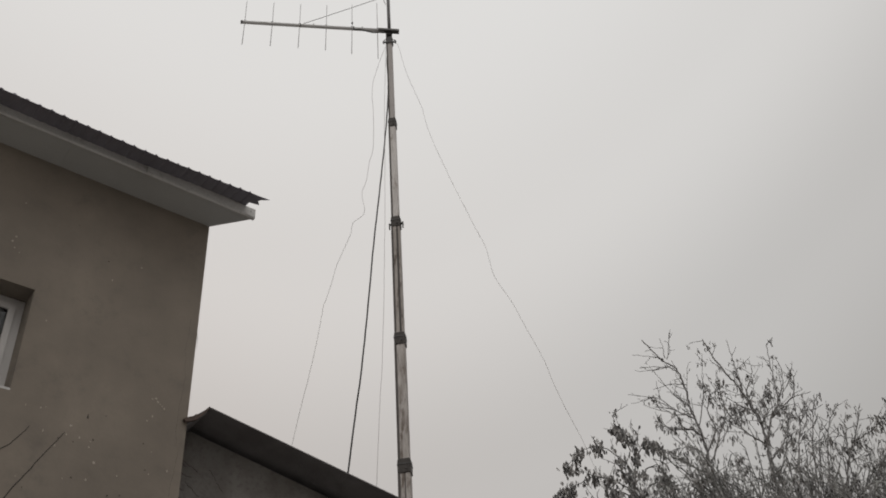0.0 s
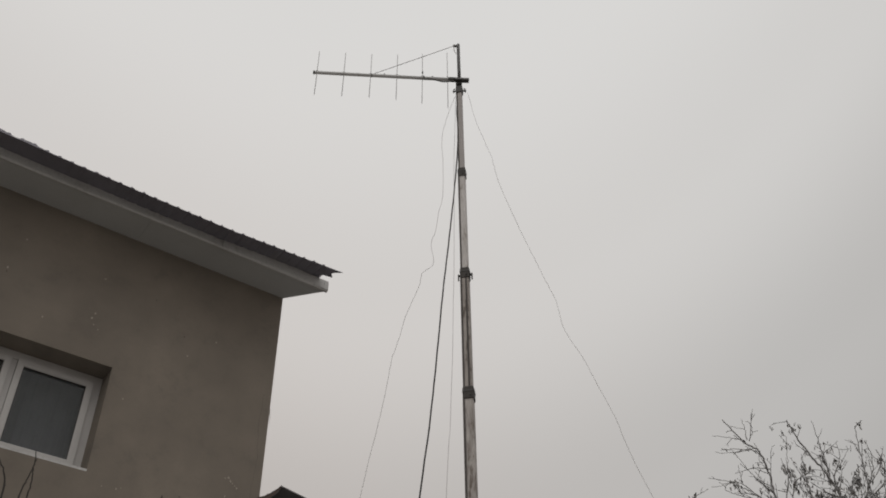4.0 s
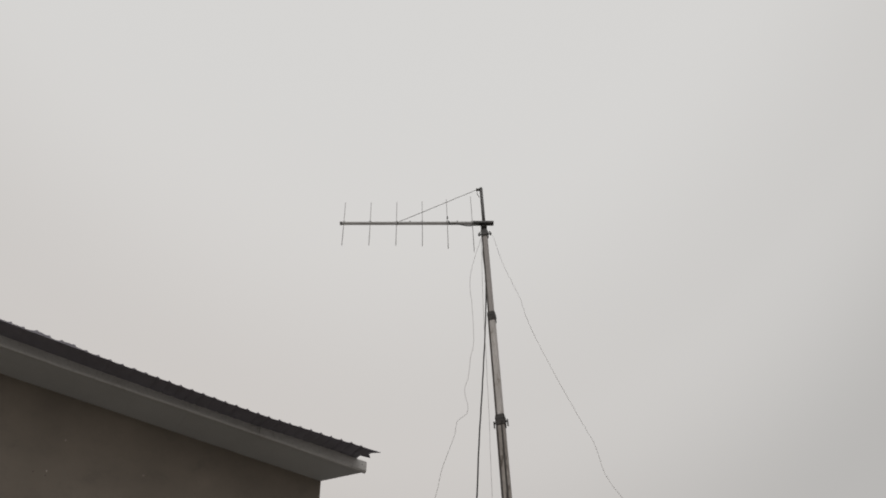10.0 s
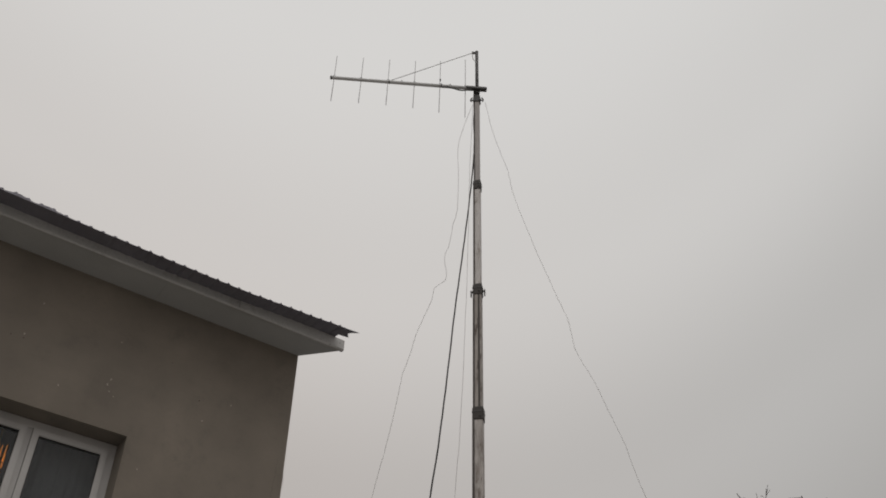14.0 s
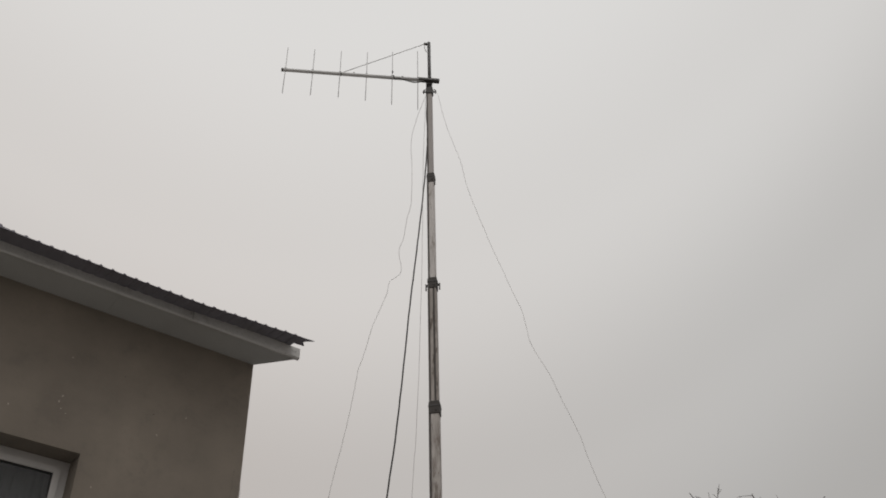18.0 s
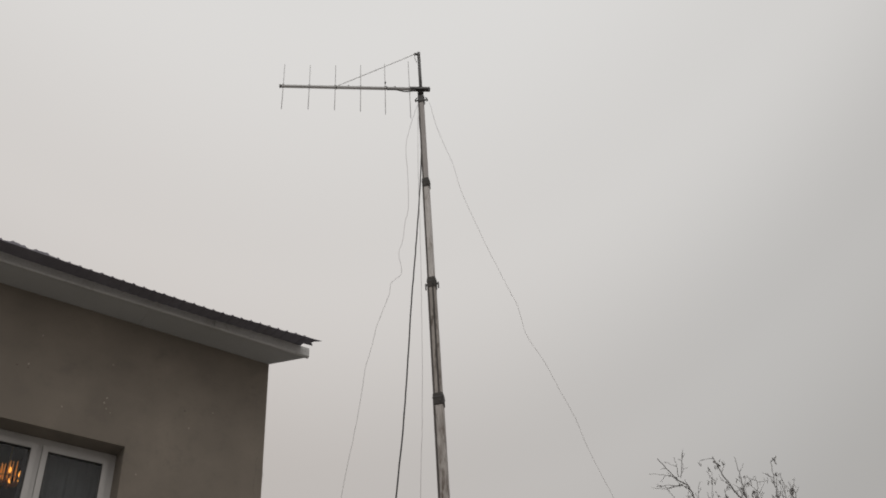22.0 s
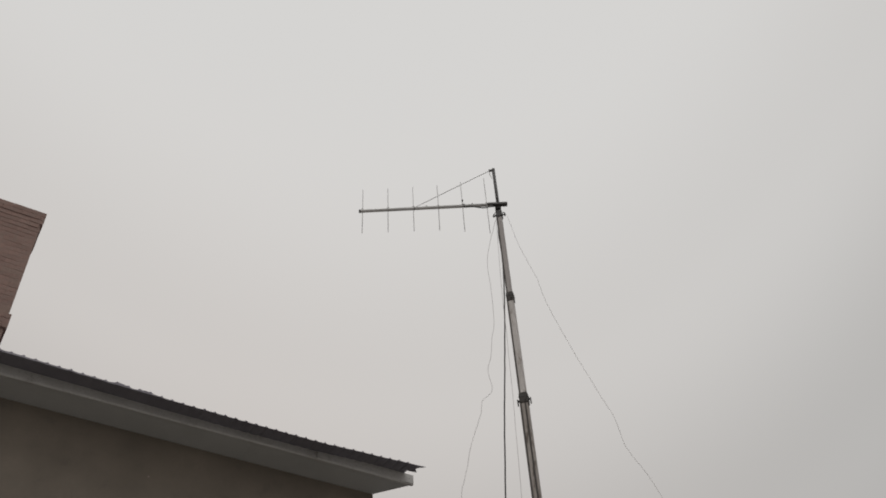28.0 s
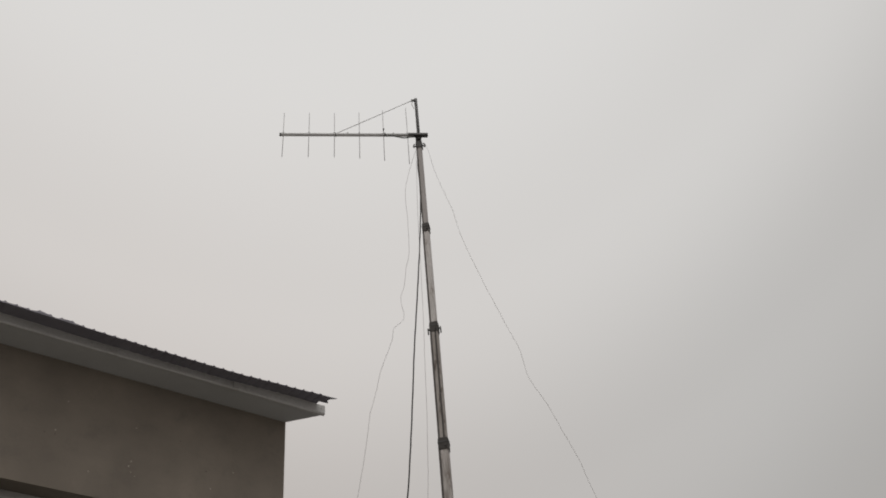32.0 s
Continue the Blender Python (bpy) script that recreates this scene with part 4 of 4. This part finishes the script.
grow(9, (2.35, -6.7, 0), 4.5, (
    (0.014, 0.6, 0.01, 0, 0.2, ((2.20, 5.03), (2.21, 5.29), (2.23, 5.52), (2.29, 5.75), (2.29, 5.93))),
    (0.009, 1.6, -0.03, 0, 0.2, ((2.24, 5.49), (2.20, 5.67), (2.06, 5.83), (1.91, 5.88), (1.76, 5.82), (1.63, 5.68))),
    (0.009, 1.6, 0.03, 0, 0.2, ((2.23, 5.40), (2.07, 5.52), (1.89, 5.59), (1.72, 5.53), (1.58, 5.46), (1.46, 5.36))),
    (0.007, 1.5, 0.03, 0, 0.1, ((2.26, 5.81), (2.22, 5.99), (2.16, 6.08), (2.16, 6.16))),
    (0.005, 0.05, 0, 0, 0.1, ((2.24, 5.90), (2.20, 6.09), (2.16, 6.24))),
    (0.008, 1.6, -0.04, 0, 0.3, ((2.25, 5.67), (2.35, 5.82), (2.48, 5.86), (2.54, 5.74))),
    (0.008, 1.6, 0.05, 0, 0.3, ((2.22, 5.35), (2.08, 5.43), (1.97, 5.41), (1.89, 5.33))),
    (0.008, 1.6, 0.05, 0, 0.4, ((2.23, 5.47), (2.38, 5.63), (2.49, 5.65), (2.54, 5.53))),
    (0.008, 1.6, -0.05, 0, 0.4, ((2.21, 5.30), (2.38, 5.46), (2.51, 5.45), (2.59, 5.33))),
    (0.008, 1.4, -0.06, 0, 0.4, ((2.24, 5.55), (2.16, 5.57), (2.09, 5.68), (2.02, 5.57))),
    (0.008, 1.4, 0.06, 0, 0.4, ((2.21, 5.24), (2.00, 5.28), (1.74, 5.33), (1.57, 5.26))),
), "small tree with drooping branches of clustered frosted leaves", ((1.7, 2.7, 4.9, 5.4, 20),), 0.15, (0.20, 0.30), 0.7)
grow(21, (4.3, -6.8, 0), 4.4, (
    (0.012, 0.17, 0.02, 0, 1, ((3.62, 4.93), (3.67, 5.19), (3.78, 5.66), (3.89, 5.95), (4.02, 6.18))),
    (0.011, 0.17, -0.02, 0, 1, ((3.72, 4.93), (3.82, 5.18), (3.91, 5.65), (3.99, 5.94), (4.08, 6.16))),
    (0.012, 0.19, 0.03, 0, 1, ((3.80, 4.92), (3.92, 5.18), (4.05, 5.64), (4.16, 5.93), (4.29, 6.11))),
    (0.012, 0.25, 0, 0, 1, ((3.90, 4.92), (4.04, 5.17), (4.20, 5.51), (4.33, 5.74), (4.42, 5.93), (4.44, 6.07))),
    (0.011, 1.3, -0.03, 0, 0.8, ((4.07, 5.18), (4.25, 5.63), (4.42, 5.76), (4.62, 5.89), (4.78, 6.11))),
    (0.011, 0.7, 0.04, 0.1, 0.9, ((4.01, 4.91), (4.19, 5.16), (4.37, 5.38), (4.56, 5.53), (4.68, 5.60))),
    (0.01, 0.19, -0.05, 0, 1, ((3.65, 4.93), (3.63, 5.32), (3.65, 5.66), (3.78, 5.96))),
    (0.011, 0.7, 0.04, 0.1, 0.9, ((4.11, 4.90), (4.45, 5.14), (4.74, 5.36), (5.01, 5.49))),
    (0.011, 0.7, -0.04, 0.1, 0.9, ((4.09, 4.85), (4.57, 5.03), (4.95, 5.18), (5.25, 5.27))),
    (0.01, 0.22, 0.06, 0, 1, ((3.80, 4.92), (3.91, 5.36), (3.99, 5.70), (4.11, 5.97))),
), "dense frosted shrub-like tree with fine grey twigs", ((3.9, 5.6, 4.9, 5.64, 58),), 0.18)

# a tall dry reed that has snapped over
reed = thing("dry_reed", near(5.15, -6.4), "tall pale dry reed with a snapped hanging head", "reed")
for k, x in enumerate((0.0, 0.05)):
    part("stalk", Shape().tube(wander([(x, 0, -0.3), (x + 0.03, 0, 3.0), (x + 0.04, 0, 5.6), (x + 0.06, 0, 6.1), (x + 0.10, 0, 6.45), (x + 0.16, 0, 6.57), (x + 0.3, 0, 6.56), (x + 0.5, 0, 6.5)], 6, 0.003, 30 + k),
                               [0.0055 - 0.00009 * i for i in range(43)], 5), STRAW, reed, smooth=True)

# a second, taller reed with a ragged drooping head
tall = thing("dry_reed", near(5.78, -6.3), "tall thin dry reed with a ragged drooping head", "reed")
part("stalk", Shape().tube(wander([(0, 0, -0.3), (0.02, 0, 3.2), (-0.02, 0, 6.0), (-0.03, 0, 6.75), (-0.02, 0, 7.0), (0.05, 0, 7.1), (0.14, 0, 7.02)], 6, 0.003, 41), [0.006 - 0.0001 * i for i in range(37)], 5), STRAW, tall, smooth=True)
for k, (z, dx, fall) in enumerate(((6.82, -0.10, 0.20), (6.98, -0.06, 0.33))):
    part("leaf_blade", Shape().tube(wander([(-0.03, 0, z), (dx * 0.6, 0.02 * k, z + 0.05), (dx, 0.03 * k, z - 0.06), (dx * 0.8, 0.02, z - fall)], 4, 0.006, 44 + k), [0.0036 - 0.0002 * i for i in range(13)], 4), STRAW, tall)
# upright dry stalks beside the shrub
for k, (x, h) in enumerate(((4.95, 6.02), (5.02, 6.12), (4.86, 5.86))):
    stalk = thing("dry_stalk", near(x, -6.4), "thin upright pale dry stalk", "reed", "dry stalks")
    part("stem", Shape().tube(wander([(0.06, 0, -0.3), (0.05, 0.02, h * 0.5), (0.02, 0, h * 0.85), (-0.03 - 0.02 * k, 0, h)], 6, 0.003, 70 + k), [0.008 - 0.0003 * i for i in range(19)], 5), STRAW, stalk, smooth=True)

# bare shoots standing before the house wall
def settled(points):
    """A line with a point added just before each short piece, so that it bends softly there."""
    out = [Vector(points[0])]
    for a, b in zip(points, points[1:]):
        a, b = Vector(a), Vector(b)
        if (b - a).length > 0.8:
            out.append(b + (a - b).normalized() * 0.25)
        out.append(b)
    return out


shoots = thing("bare_shrub", IN @ pose(-1.9, -0.6, 0), "thin bare dark shoots of a climbing shrub before the wall", "shrub")
for path in ([(-0.1, 0, 0), (-0.05, 0, 2.4), (0.12, 0, 4.35), (0.34, 0, 4.75), (0.45, 0, 4.88), (0.53, 0, 5.02)],
             [(0.1, 0, 0), (0.2, 0, 2.4), (0.37, 0, 4.15), (0.47, 0, 4.48), (0.62, 0, 4.77), (0.765, 0, 5.04)],
             [(0.0, 0, 0), (-0.05, 0, 3.0), (-0.14, 0, 5.05), (-0.20, 0, 5.18), (-0.28, 0, 5.28), (-0.38, 0, 5.40)],
             [(-0.1, 0, 0), (-0.15, 0, 3.0), (-0.21, 0, 4.95), (-0.26, 0, 5.08), (-0.31, 0, 5.20), (-0.38, 0, 5.31)],
             [(0.05, 0, 0), (0.0, 0, 3.0), (-0.03, 0, 5.0), (-0.01, 0, 5.12), (0.005, 0, 5.24), (-0.012, 0, 5.33)],
             [(0.1, 0, 0), (0.05, 0, 3.0), (0.015, 0, 4.95), (0.02, 0, 5.1), (0.004, 0, 5.2), (0.012, 0, 5.27)]):
    bend = wander(settled(path), 6, 0.003, 2)
    part("shoot", Shape().tube(bend, [0.010 - 0.0072 * i / (len(bend) - 1) for i in range(len(bend))], 5), SHOOT, shoots, smooth=True)
